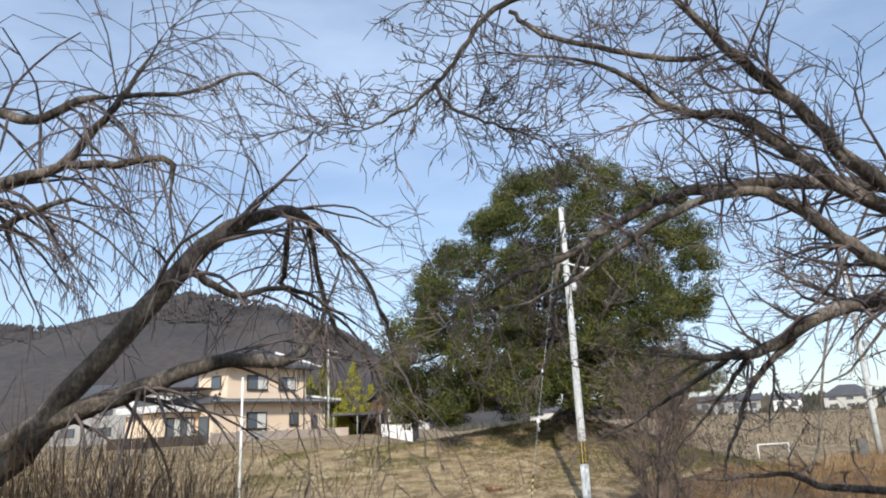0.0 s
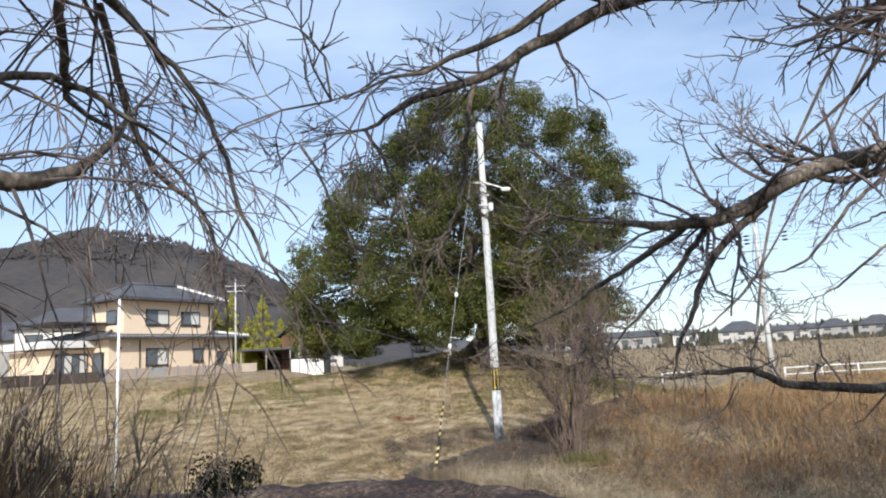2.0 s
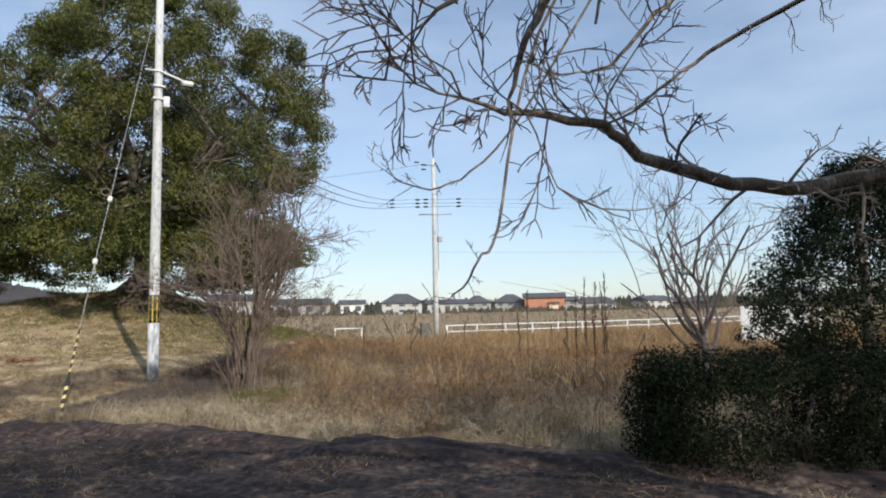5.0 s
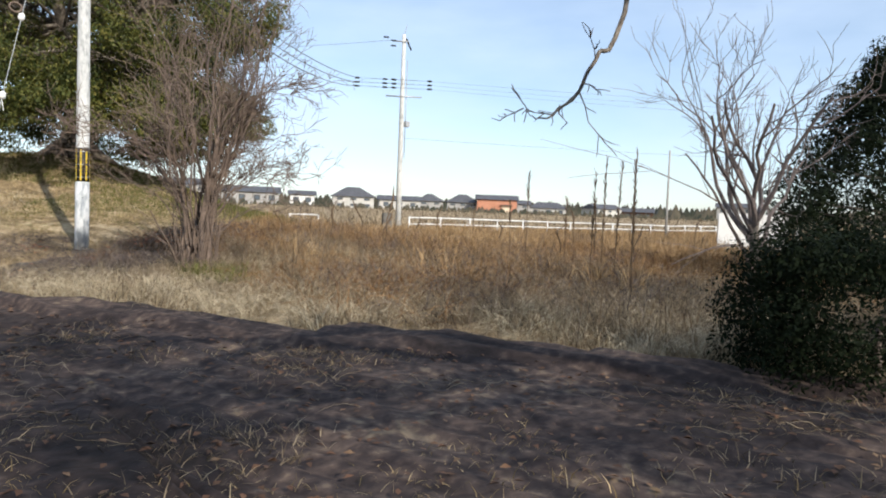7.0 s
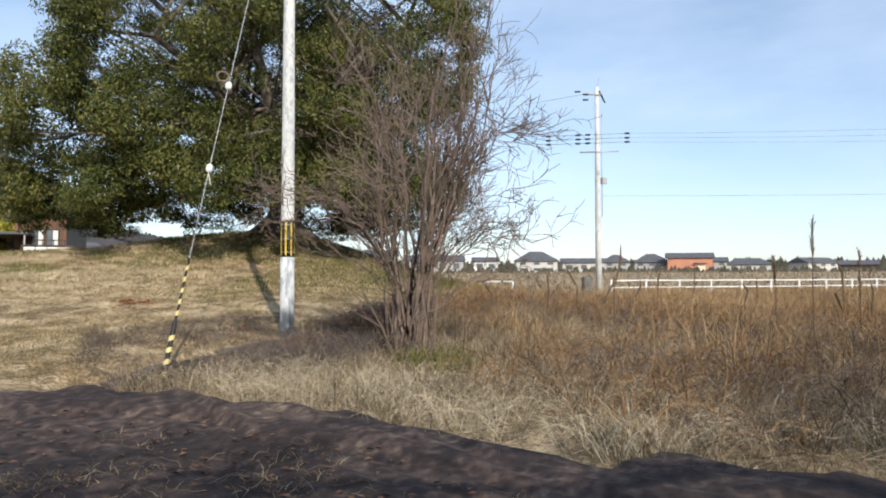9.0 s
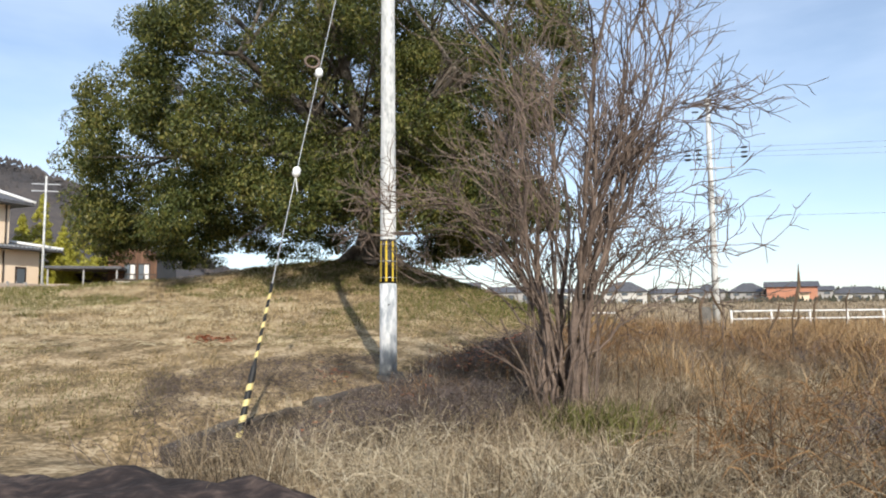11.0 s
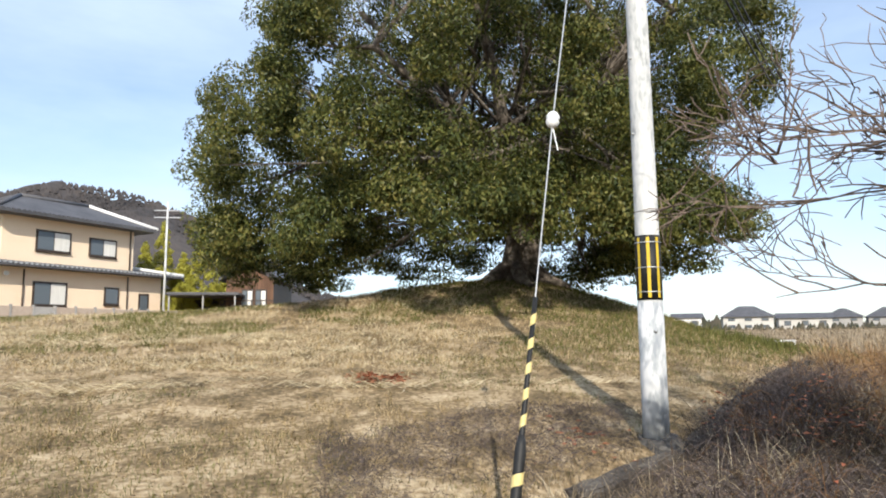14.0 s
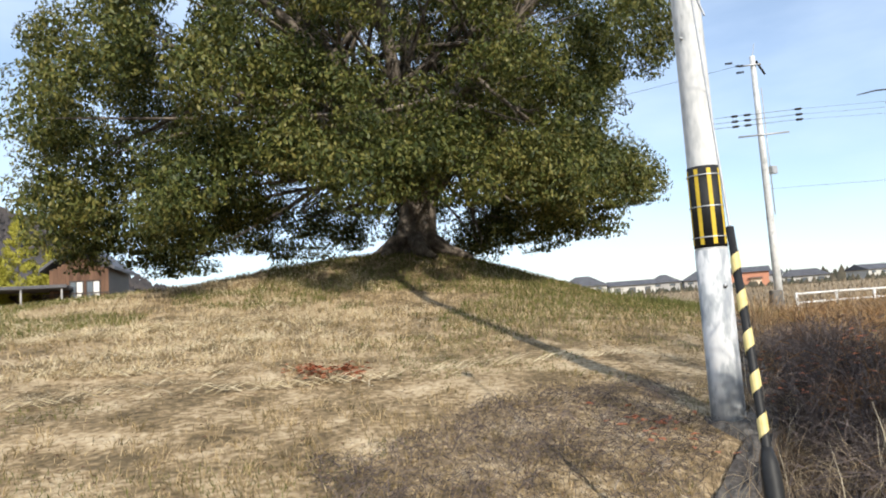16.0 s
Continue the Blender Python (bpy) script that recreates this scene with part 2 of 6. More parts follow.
def add_tube(buf, pts, radii, sides=5, cap=False):
    """Appends a tapering tube along pts to buf = (verts, faces)."""
    verts, faces = buf
    pts = [Vector(p) for p in pts]
    base = len(verts)
    side = None
    for i, p in enumerate(pts):
        d = (pts[min(i + 1, len(pts) - 1)] - pts[max(i - 1, 0)])
        d = d.normalized() if d.length > 1e-9 else Vector((0, 0, 1))
        if side is None:
            side = d.orthogonal().normalized()
        side = side - d * side.dot(d)
        side = side.normalized() if side.length > 1e-6 else d.orthogonal().normalized()
        other = d.cross(side)
        for k in range(sides):
            a = 2 * math.pi * k / sides
            verts.append(p + (side * math.cos(a) + other * math.sin(a)) * radii[i])
    for i in range(len(pts) - 1):
        for k in range(sides):
            a, b = base + i * sides + k, base + i * sides + (k + 1) % sides
            faces.append((a, b, b + sides, a + sides))
    if cap:
        faces.append(tuple(base + k for k in reversed(range(sides))))
        faces.append(tuple(base + (len(pts) - 1) * sides + k for k in range(sides)))


def tube(name, pts, radii, sides, material, parent=None, label=""):
    buf = ([], [])
    add_tube(buf, pts, radii, sides, True)
    return mesh_object(name, buf[0], buf[1], material, parent, label, sides > 5)


def smooth_line(pts, steps=4):
    """Catmull-Rom through pts."""
    pts = [Vector(p) for p in pts]
    ext = [pts[0] * 2 - pts[1], *pts, pts[-1] * 2 - pts[-2]]
    out = []
    for i in range(1, len(ext) - 2):
        a, b, c, d = ext[i - 1:i + 3]
        for s in range(steps):
            t = s / steps
            out.append(0.5 * ((2 * b) + (c - a) * t + (2 * a - 5 * b + 4 * c - d) * t * t + (3 * b - a - 3 * c + d) * t ** 3))
    return out + [pts[-1]]


def wobble(rng, k):
    return Vector((rng.uniform(-k, k), rng.uniform(-k, k), rng.uniform(-k, k)))


# ---- ground ----
def ss(a, b, v):
    t = np.clip((v - a) / (b - a), 0, 1)
    return t * t * (3 - 2 * t)


LATTICE = np.random.default_rng(99).uniform(-1, 1, (97, 97))


def lattice(x, y):
    """Smooth value noise with a period of 97."""
    xi, yi = np.floor(x).astype(int), np.floor(y).astype(int)
    u, v = x - xi, y - yi
    u, v = u * u * (3 - 2 * u), v * v * (3 - 2 * v)
    a, b = LATTICE[xi % 97, yi % 97], LATTICE[(xi + 1) % 97, yi % 97]
    c, d = LATTICE[xi % 97, (yi + 1) % 97], LATTICE[(xi + 1) % 97, (yi + 1) % 97]
    return (a * (1 - u) + b * u) * (1 - v) + (c * (1 - u) + d * u) * v


def patchy(x, y, s=1.0, p=0.0):
    """Uneven patches between about -1 and 1."""
    x, y = np.asarray(x, dtype=float) * 0.55 * s + 13.7 * p, np.asarray(y, dtype=float) * 0.55 * s - 7.1 * p
    return np.clip(1.15 * lattice(x, y) + 0.6 * lattice(x * 2.3 + 31, y * 2.3 + 5) + 0.3 * lattice(x * 5.1, y * 5.1 + 50), -1.3, 1.3)


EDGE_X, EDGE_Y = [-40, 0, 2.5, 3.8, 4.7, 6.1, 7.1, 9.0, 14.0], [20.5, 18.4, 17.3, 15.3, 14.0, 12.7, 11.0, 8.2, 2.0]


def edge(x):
    """Where the shaded path ends and the dry grass begins, along the shade's limit."""
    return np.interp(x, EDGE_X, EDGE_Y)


def wall_side(x, y):
    """Positive on the lawn's side of the low kerb wall that runs past the pole."""
    return np.minimum(((y - 20.7) * 3.3 - (x - 1.2) * 2.6) / 4.2, ((y - 23.3) * 9.0 - (x - 4.5) * 9.4) / 13.01)


def height(x, y):
    x, y = np.asarray(x, dtype=float), np.asarray(y, dtype=float)
    low = 0.06 + 0.12 * ss(10, 18, y) + 0.25 * ss(20, 40, y)
    ramp = np.clip((y - 20.0) / 16.5, 0, 1)
    ramp = 0.6 * ramp + 0.4 * ramp * ramp * (3 - 2 * ramp)
    side = ss(18.5, 6.0, x)
    plateau = 1.85 * ramp * side * (1 - 0.25 * ss(-4, -14, x) * ss(46, 30, y))
    peak = 1.15 * np.exp(-(((x - 6.4) / 6.4) ** 2 + ((y - 38.6) / 3.9) ** 2))
    behind = -1.3 * ss(42, 56, y) * side * ss(-8, 4, x)
    along = ((x - 1.2) * 3.3 + (y - 20.7) * 2.6) / 4.2
    ws = wall_side(x, y)
    step = -0.36 * np.exp(-((ws + 0.55) / 0.5) ** 2) * ss(-1.2, 0.3, along) * ss(15.5, 11.0, along)
    bank = 1.95 * ss(6.6, -1.0, y) + 1.15 * ss(-0.9, -2.4, x) * ss(9.5, 6.0, y) * ss(-6, 0, y) * ss(-14, -9, x)
    far = 2.1 * ss(60, 170, np.hypot(x, y)) * ss(-10, 30, x) + 0.5 * ss(45, 60, y) * ss(0, -8, x)
    rough = 0.03 * lattice(x * 0.9, y * 0.9) + 0.014 * lattice(x * 2.7 + 9, y * 2.7)
    hummock = 0.11 * np.exp(-((x - 5.5) / 0.9) ** 2 - ((y - 19.3) / 0.9) ** 2)
    gully = -0.6 * np.exp(-((x - 1.9) / 1.2) ** 2 - ((y - 20.2) / 0.72) ** 2)
    return low + gully + hummock + plateau + peak + behind + step + bank + far + rough


def zat(x, y):
    return float(height(x, y))


def spread(lo, fine_lo, fine_hi, hi, step, grow=1.16):
    mid = list(np.arange(fine_lo, fine_hi + step / 2, step))
    left, right, s = [], [], step
    v = fine_lo
    while v > lo:
        s *= grow
        v -= s
        left.append(v)
    v, s = fine_hi, step
    while v < hi:
        s *= grow
        v += s
        right.append(v)
    return np.array(left[::-1] + mid + right)


gx, gy = spread(-3500, -16, 26, 3500, 0.22), spread(-300, -4, 42, 4000, 0.22)
GX, GY = np.meshgrid(gx, gy)
GZ = height(GX, GY)
nx, ny = len(gx), len(gy)
quad = (np.arange(ny - 1)[:, None] * nx + np.arange(nx - 1)[None, :]).ravel()
loops = np.stack([quad, quad + 1, quad + nx + 1, quad + nx], 1).ravel()
ground = fast_object("ground", np.stack([GX.ravel(), GY.ravel(), GZ.ravel()], 1), np.full(len(quad), 4), loops, M_GROUND)
ground.data.polygons.foreach_set("use_smooth", [True] * len(quad))
tagged(ground, "dry winter turf rising to a low mound", "ground", kind="structure")

# the dirt path, a thin layer with a raised far rim, coloured partly for shade
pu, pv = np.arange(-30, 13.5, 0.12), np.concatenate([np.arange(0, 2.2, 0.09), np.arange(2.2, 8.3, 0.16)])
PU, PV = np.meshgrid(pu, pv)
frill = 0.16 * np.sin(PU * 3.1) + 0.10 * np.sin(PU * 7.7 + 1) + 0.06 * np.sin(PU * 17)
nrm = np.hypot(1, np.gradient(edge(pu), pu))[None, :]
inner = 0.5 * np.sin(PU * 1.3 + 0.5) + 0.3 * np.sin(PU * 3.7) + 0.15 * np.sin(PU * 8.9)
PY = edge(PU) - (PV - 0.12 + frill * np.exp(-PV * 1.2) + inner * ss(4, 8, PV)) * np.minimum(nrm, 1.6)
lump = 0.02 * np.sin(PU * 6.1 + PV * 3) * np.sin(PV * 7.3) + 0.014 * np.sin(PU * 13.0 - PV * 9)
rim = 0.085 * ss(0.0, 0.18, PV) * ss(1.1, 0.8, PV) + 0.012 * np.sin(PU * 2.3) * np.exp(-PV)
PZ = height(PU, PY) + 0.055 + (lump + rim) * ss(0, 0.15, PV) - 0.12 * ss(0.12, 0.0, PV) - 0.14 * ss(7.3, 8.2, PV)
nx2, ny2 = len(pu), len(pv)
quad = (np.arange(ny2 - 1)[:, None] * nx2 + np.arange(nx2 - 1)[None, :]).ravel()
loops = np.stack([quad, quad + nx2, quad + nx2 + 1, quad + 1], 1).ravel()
path_ob = fast_object("path", np.stack([PU.ravel(), PY.ravel(), PZ.ravel()], 1), np.full(len(quad), 4), loops, M_SHADED_SOIL)
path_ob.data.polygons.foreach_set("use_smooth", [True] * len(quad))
tagged(path_ob, "bare soil path with leaf litter, part of its shade in the dark colour", "path", kind="structure")


# ---- blades ----
def blades(name, x, y, tall, wide, lean, material, rng, base=None, head=None):
    """One mesh of many bent, tapering blades."""
    n = len(x)
    z = height(x, y) - 0.01 if base is None else base
    a, b = rng.uniform(0, 2 * math.pi, n), rng.uniform(0, 2 * math.pi, n)
    if head is not None:
        b = head
    wx, wy = np.cos(a) * wide / 2, np.sin(a) * wide / 2
    k = lean * tall
    lx, ly = np.cos(b) * k, np.sin(b) * k
    up = tall * np.sqrt(np.clip(1 - lean ** 2 * 0.8, 0.08, 1))
    v = np.empty((n, 5, 3), dtype=np.float32)
    v[:, 0] = np.stack([x - wx, y - wy, z], 1)
    v[:, 1] = np.stack([x + wx, y + wy, z], 1)
    v[:, 2] = np.stack([x + wx * 0.8 + lx * 0.35, y + wy * 0.8 + ly * 0.35, z + up * 0.6], 1)
    v[:, 3] = np.stack([x - wx * 0.8 + lx * 0.35, y - wy * 0.8 + ly * 0.35, z + up * 0.6], 1)
    v[:, 4] = np.stack([x + lx, y + ly, z + up], 1)
    i = np.arange(n)[:, None] * 5
    loops = (i + np.array([0, 1, 2, 3, 3, 2, 4])[None, :]).ravel()
    return fast_object(name, v.reshape(-1, 3), np.tile([4, 3], n), loops, material)


def field(rng, n, x0, x1, y0, y1, keep):
    x, y = rng.uniform(x0, x1, n), rng.uniform(y0, y1, n)
    k = keep(x, y)
    return x[k], y[k]


def tufts(rng, x, y, each, spread_r):
    """Blades fanning out of tuft centres: x, y and heading."""
    i = np.repeat(np.arange(len(x)), each)
    a = rng.uniform(0, 2 * math.pi, len(i))
    r = spread_r * np.sqrt(rng.uniform(0, 1, len(i)))
    return x[i] + r * np.cos(a), y[i] + r * np.sin(a), a + rng.normal(0, 0.5, len(i))


def lawn_zone(x, y):
    return (y > edge(x) + 0.05) & (wall_side(x, y) > 0.1) & (x < 20)


def weed_zone(x, y):
    return (y > edge(x) + 0.15) & (wall_side(x, y) < -0.12)


def canes(name, x, y, long, arch, wide, material, rng, label, category="weeds", curl=0.9, base=None):
    """One mesh of thin dead canes that arch over and lie in one another."""
    n, m = len(x), 6
    z0 = height(x, y) if base is None else base
    h, bend = rng.uniform(0, 2 * math.pi, n), rng.normal(0, curl, n)
    v = np.empty((n, m, 2, 3), dtype=np.float32)
    px, py, tip = x.copy(), y.copy(), rng.uniform(0.0, 0.55, n)
    side = rng.uniform(-1, 1, n)
    for k in range(m):
        t = k / (m - 1)
        hh = h + bend * t
        if k:
            px, py = px + np.cos(hh) * long / (m - 1), py + np.sin(hh) * long / (m - 1)
        z = z0 + arch * (np.sin(math.pi * t * 0.92) * (1 - tip) + tip * t) + rng.normal(0, 0.012, n)
        w = wide * (1 - 0.75 * t) / 2
        ox, oy, oz = -np.sin(hh) * w * side, np.cos(hh) * w * side, w * np.sqrt(1 - side ** 2)
        v[:, k, 0], v[:, k, 1] = np.stack([px - ox, py - oy, z - oz], 1), np.stack([px + ox, py + oy, z + oz], 1)
    i = np.arange(n)[:, None] * (2 * m)
    pat = np.concatenate([[2 * k, 2 * k + 2, 2 * k + 3, 2 * k + 1] for k in range(m - 1)])
    ob = fast_object(name, v.reshape(-1, 3), np.full(n * (m - 1), 4), (i + pat[None, :]).ravel(), material)
    return tagged(ob, label, category, kind="stuff")


grng = np.random.default_rng(11)
x, y = field(grng, 130000, -12, 9, 18, 28.5, lawn_zone)
near = np.hypot(x - 0.5, y - 18)
keep = grng.uniform(0, 1, len(x)) < np.clip(1.25 - near / 14, 0.25, 1) * (1 - 0.75 * ss(0.1, 0.5, patchy(x, y, 0.75, 6.0) + 0.35 * ss(24, 27, y) * ss(4, 1, x)))
x, y = x[keep], y[keep]
tall = grng.uniform(0.025, 0.085, len(x)) * (1 + 0.35 * patchy(x, y, 1.2))
tagged(blades("lawn_grass", x, y, tall, 0.004 + 0.004 * grng.uniform(0, 1, len(x)), grng.uniform(0.3, 0.97, len(x)), M_LAWN, grng), "short dry straw-coloured grass on the mound", "grass", kind="stuff")
x, y = field(grng, 60000, -24, 16, 27.5, 44, lawn_zone)
tagged(blades("mound_grass", x, y, grng.uniform(0.05, 0.17, len(x)), 0.014, grng.uniform(0.3, 0.97, len(x)), M_LAWN, grng), "dry matted grass towards the top of the mound", "grass", kind="stuff")
x, y = field(grng, 150000, -9, 17, 18, 38, lambda x, y: lawn_zone(x, y) & (patchy(x, y, 0.8, 1.0) + 0.25 * patchy(x, y, 3.0) > 0.26 - 1.35 * ss(4, 9, x) * ss(24, 28, y)))
tagged(blades("green_lawn_grass", x, y, grng.uniform(0.03, 0.09, len(x)) * (1 + 0.9 * ss(27, 31, y)), 0.006 + 0.008 * ss(25, 31, y), grng.uniform(0.2, 0.9, len(x)), M_GREEN, grng), "patches of green grass among the dry lawn", "grass", kind="stuff")

x, y = field(grng, 16000, -11, 10, 18, 36, lambda x, y: lawn_zone(x, y) & (patchy(x, y, 2.6, 4.0) > 0.55))
tagged(blades("lawn_tufts", x, y, grng.uniform(0.06, 0.19, len(x)), 0.006, grng.uniform(0.2, 0.9, len(x)), M_WEED, grng), "taller brown tufts scattered over the lawn", "grass", kind="stuff")

x, y = field(grng, 2600, -10, 8, 19, 31, lambda x, y: lawn_zone(x, y) & (patchy(x, y, 1.8, 7.0) > -0.15))
x, y, h = tufts(grng, x, y, 16, 0.07)
tagged(blades("dry_lawn_tufts", x, y, grng.uniform(0.05, 0.15, len(x)), 0.006, grng.uniform(0.3, 1.0, len(x)), M_LAWN, grng, None, h), "small dry grass tufts dotting the lawn", "grass", kind="stuff")
# mown straw lying flat on the slope
x, y = field(grng, 17000, -12, 6, 20, 34, lambda x, y: lawn_zone(x, y) & (patchy(x * 0.5, y * 2.2, 0.6, 2.0) + 0.5 * ss(24, 28, y) * ss(6, 2, x) > 0.62))
tagged(blades("mown_straw", x, y, grng.uniform(0.15, 0.4, len(x)), 0.007, np.full(len(x), 1.06), M_PALE, grng), "pale mown straw lying flat on the slope", "straw", kind="stuff")

x, y = field(grng, 48000, -20, 4.5, 27.5, 37.5, lambda x, y: lawn_zone(x, y) & (patchy(x, y, 1.2, 5.7) + 0.5 * ss(4.5, 0.5, x) > 0.1))
tagged(blades("crest_straw", x, y, grng.uniform(0.05, 0.17, len(x)), 0.007, grng.uniform(0.5, 1.04, len(x)), M_STRAW, grng), "bright standing straw along the mound's crest", "straw", kind="stuff")

# raked straw in long thin lines across the slope
lx, ly, lh = [], [], []
for i in range(20):
    cx, cy, h0 = grng.uniform(-9, 1.5), grng.uniform(25.0, 32.5), grng.normal(0.12, 0.16)
    n = int(grng.uniform(60, 190))
    u = grng.normal(0, grng.uniform(0.5, 1.3), n)
    lx.append(cx + u * math.cos(h0))
    ly.append(cy + u * math.sin(h0) + 0.05 * np.sin(u * 2.1) + grng.normal(0, 0.05, n))
    lh.append(h0 + grng.normal(0, 0.3, n) + math.pi * grng.integers(0, 2, n))
u = grng.uniform(0, 3.2, 90)
lx, ly, lh = np.concatenate([*lx, 2.6 + u]), np.concatenate([*ly, 26.1 - 0.05 * u + grng.normal(0, 0.02, 90)]), np.concatenate([*lh, grng.normal(0, 0.15, 90)])
k = lawn_zone(lx, ly)
tagged(blades("straw_line", lx[k], ly[k], grng.uniform(0.2, 0.5, k.sum()), 0.014, np.full(k.sum(), 1.08), M_STRAW, grng, height(lx[k], ly[k]) + 0.02, lh[k]), "long thin lines of raked pale straw", "straw", kind="stuff")

# tall dry weeds
x, y = field(grng, 120000, 1.5, 15, 8.5, 27, lambda x, y: weed_zone(x, y))
clump = patchy(x, y, 1.5) * 0.5 + patchy(x, y, 4.0, 1.0) * 0.5
keep = grng.uniform(-0.8, 0.6, len(x)) < 1.3 * clump + 0.1
x, y, clump = x[keep], y[keep], clump[keep]
tall = grng.uniform(0.10, 0.40, len(x)) * (1 + 0.8 * clump)
tagged(blades("weed_grass", x, y, tall, grng.uniform(0.004, 0.009, len(x)), np.sqrt(grng.uniform(0.1, 1.05, len(x))), M_WEED, grng), "tangled tall dry weeds beside the path", "grass", kind="stuff")
x, y = field(grng, 120000, 8, 62, 14, 52, lambda x, y: weed_zone(x, y) & (patchy(x, y, 1.0, 2.2) > -0.55) & (np.hypot(x - 2, y - 8) > 11) & (y < 40 + 0.1 * x))
tagged(blades("meadow_grass", x, y, grng.uniform(0.25, 0.65, len(x)) * (1 + 0.45 * patchy(x, y, 0.5) + 0.4 * patchy(x, y, 1.9)), 0.02, np.sqrt(grng.uniform(0.03, 0.95, len(x))), M_MEADOW, grng), "wide field of tall dry brown grass", "grass", kind="stuff")
x, y = field(grng, 8000, 6, 45, 10, 36, lambda x, y: weed_zone(x, y) & (patchy(x, y, 0.6, 3.0) > 0.4))
tagged(blades("dark_weed_stalks", x, y, grng.uniform(0.5, 1.1, len(x)), 0.012, grng.uniform(0.0, 0.45, len(x)), M_STALK, grng), "dark brown seed stalks standing in the weeds", "weeds", kind="stuff")
x, y = field(grng, 12000, 2.2, 14, 9, 20, lambda x, y: weed_zone(x, y) & (y < edge(x) + 3.8) & (patchy(x, y, 2.3, 0.7) + 0.4 * patchy(x, y, 5.0) > 0.45))
tagged(blades("pale_tufts", x, y, grng.uniform(0.25, 0.55, len(x)), 0.008, grng.uniform(0.35, 1.0, len(x)), M_PALE, grng), "bleached grass tufts along the path's edge", "grass", kind="stuff")
# arching tufts and flattened mats
x, y = field(grng, 900, 2.0, 15, 8.5, 25, lambda x, y: weed_zone(x, y) & (patchy(x, y, 1.1, 8.0) > -0.1))
x, y, h = tufts(grng, x, y, 55, 0.16)
tagged(blades("weed_tufts", x, y, grng.uniform(0.2, 0.62, len(x)), 0.007, grng.uniform(0.45, 1.02, len(x)), M_WEED, grng, None, h), "arching tufts of grey-brown dead grass", "grass", kind="stuff")
x, y = field(grng, 330, 2.4, 15, 8.5, 24, lambda x, y: weed_zone(x, y) & (patchy(x, y, 1.3, 5.0) > 0.15))
x, y, h = tufts(grng, x, y, 48, 0.14)
tagged(blades("bleached_tufts", x, y, grng.uniform(0.2, 0.55, len(x)), 0.009, grng.uniform(0.6, 1.06, len(x)), M_PALE, grng, None, h), "bleached straw tufts collapsed among the weeds", "grass", kind="stuff")
x, y = field(grng, 700, 8, 30, 14, 34, lambda x, y: weed_zone(x, y) & (patchy(x, y, 0.6, 9.0) > 0.0))
x, y, h = tufts(grng, x, y, 40, 0.3)
tagged(blades("russet_tufts", x, y, grng.uniform(0.35, 0.95, len(x)), 0.012, grng.uniform(0.25, 0.95, len(x)), M_MEADOW, grng, None, h), "tall russet grass tufts farther out", "grass", kind="stuff")
# green growth at the shrub's foot and on the mound's flank
x, y = np.concatenate([grng.normal(5.6, 0.3, 700), grng.normal(13.2, 1.1, 5000)]), np.concatenate([grng.normal(18.75, 0.22, 700), grng.normal(33.0, 1.0, 5000)])
tagged(blades("green_weeds", x, y, grng.uniform(0.12, 0.4, len(x)), 0.02, grng.uniform(0.1, 0.8, len(x)), M_GREEN, grng), "green leafy weeds at the foot of a shrub", "weeds", kind="stuff")
# brushwood by the kerb wall
x, y = grng.normal(5.6, 1.0, 3600), grng.normal(22.2, 0.9, 3600)
k = wall_side(x, y) < -0.15
tagged(blades("brushwood", x[k], y[k], grng.uniform(0.15, 0.45, k.sum()), 0.007, grng.uniform(0.1, 0.8, k.sum()), M_STALK, grng), "dark dry brushwood beside the low wall", "brushwood", kind="stuff")
# dry clumps on the path
x, y = field(grng, 420, -8, 9, 4, 16, lambda x, y: (y < edge(x) - 1.4) & (patchy(x, y, 0.9, 3.3) > 0.2))
x, y, h = tufts(grng, x, y, 70, 0.42)
tagged(blades("path_tufts", x, y, grng.uniform(0.04, 0.15, len(x)), 0.007, grng.uniform(0.85, 1.08, len(x)), M_WEED, grng, height(x, y) + 0.05), "flattened pale grass clumps on the dirt path", "grass", kind="stuff")
x, y = field(grng, 9000, -6, 9, 5, 15, lambda x, y: (y < edge(x) - 2.2) & (patchy(x, y, 0.8, 9.3) + 0.3 * patchy(x, y, 3.0) > 0.35))
canes("path_thatch", x, y, grng.uniform(0.12, 0.4, len(x)), grng.uniform(0.01, 0.07, len(x)), 0.005, M_WEED, grng, "dull trodden straw lying on the dirt path", "straw", 0.5, height(x, y) + 0.055)
# sparse grass on the path
x, y = field(grng, 80000, -10, 11, 3, 19, lambda x, y: (y < edge(x) - 0.7) & (patchy(x, y, 1.4, 0.5) + 0.5 * patchy(x, y, 4.1) > 0.15))
tagged(blades("path_grass", x, y, grng.uniform(0.03, 0.10, len(x)), 0.005, grng.uniform(0.8, 1.05, len(x)), M_LAWN, grng, height(x, y) + 0.045), "thin trampled grass on the dirt path", "grass", kind="stuff")


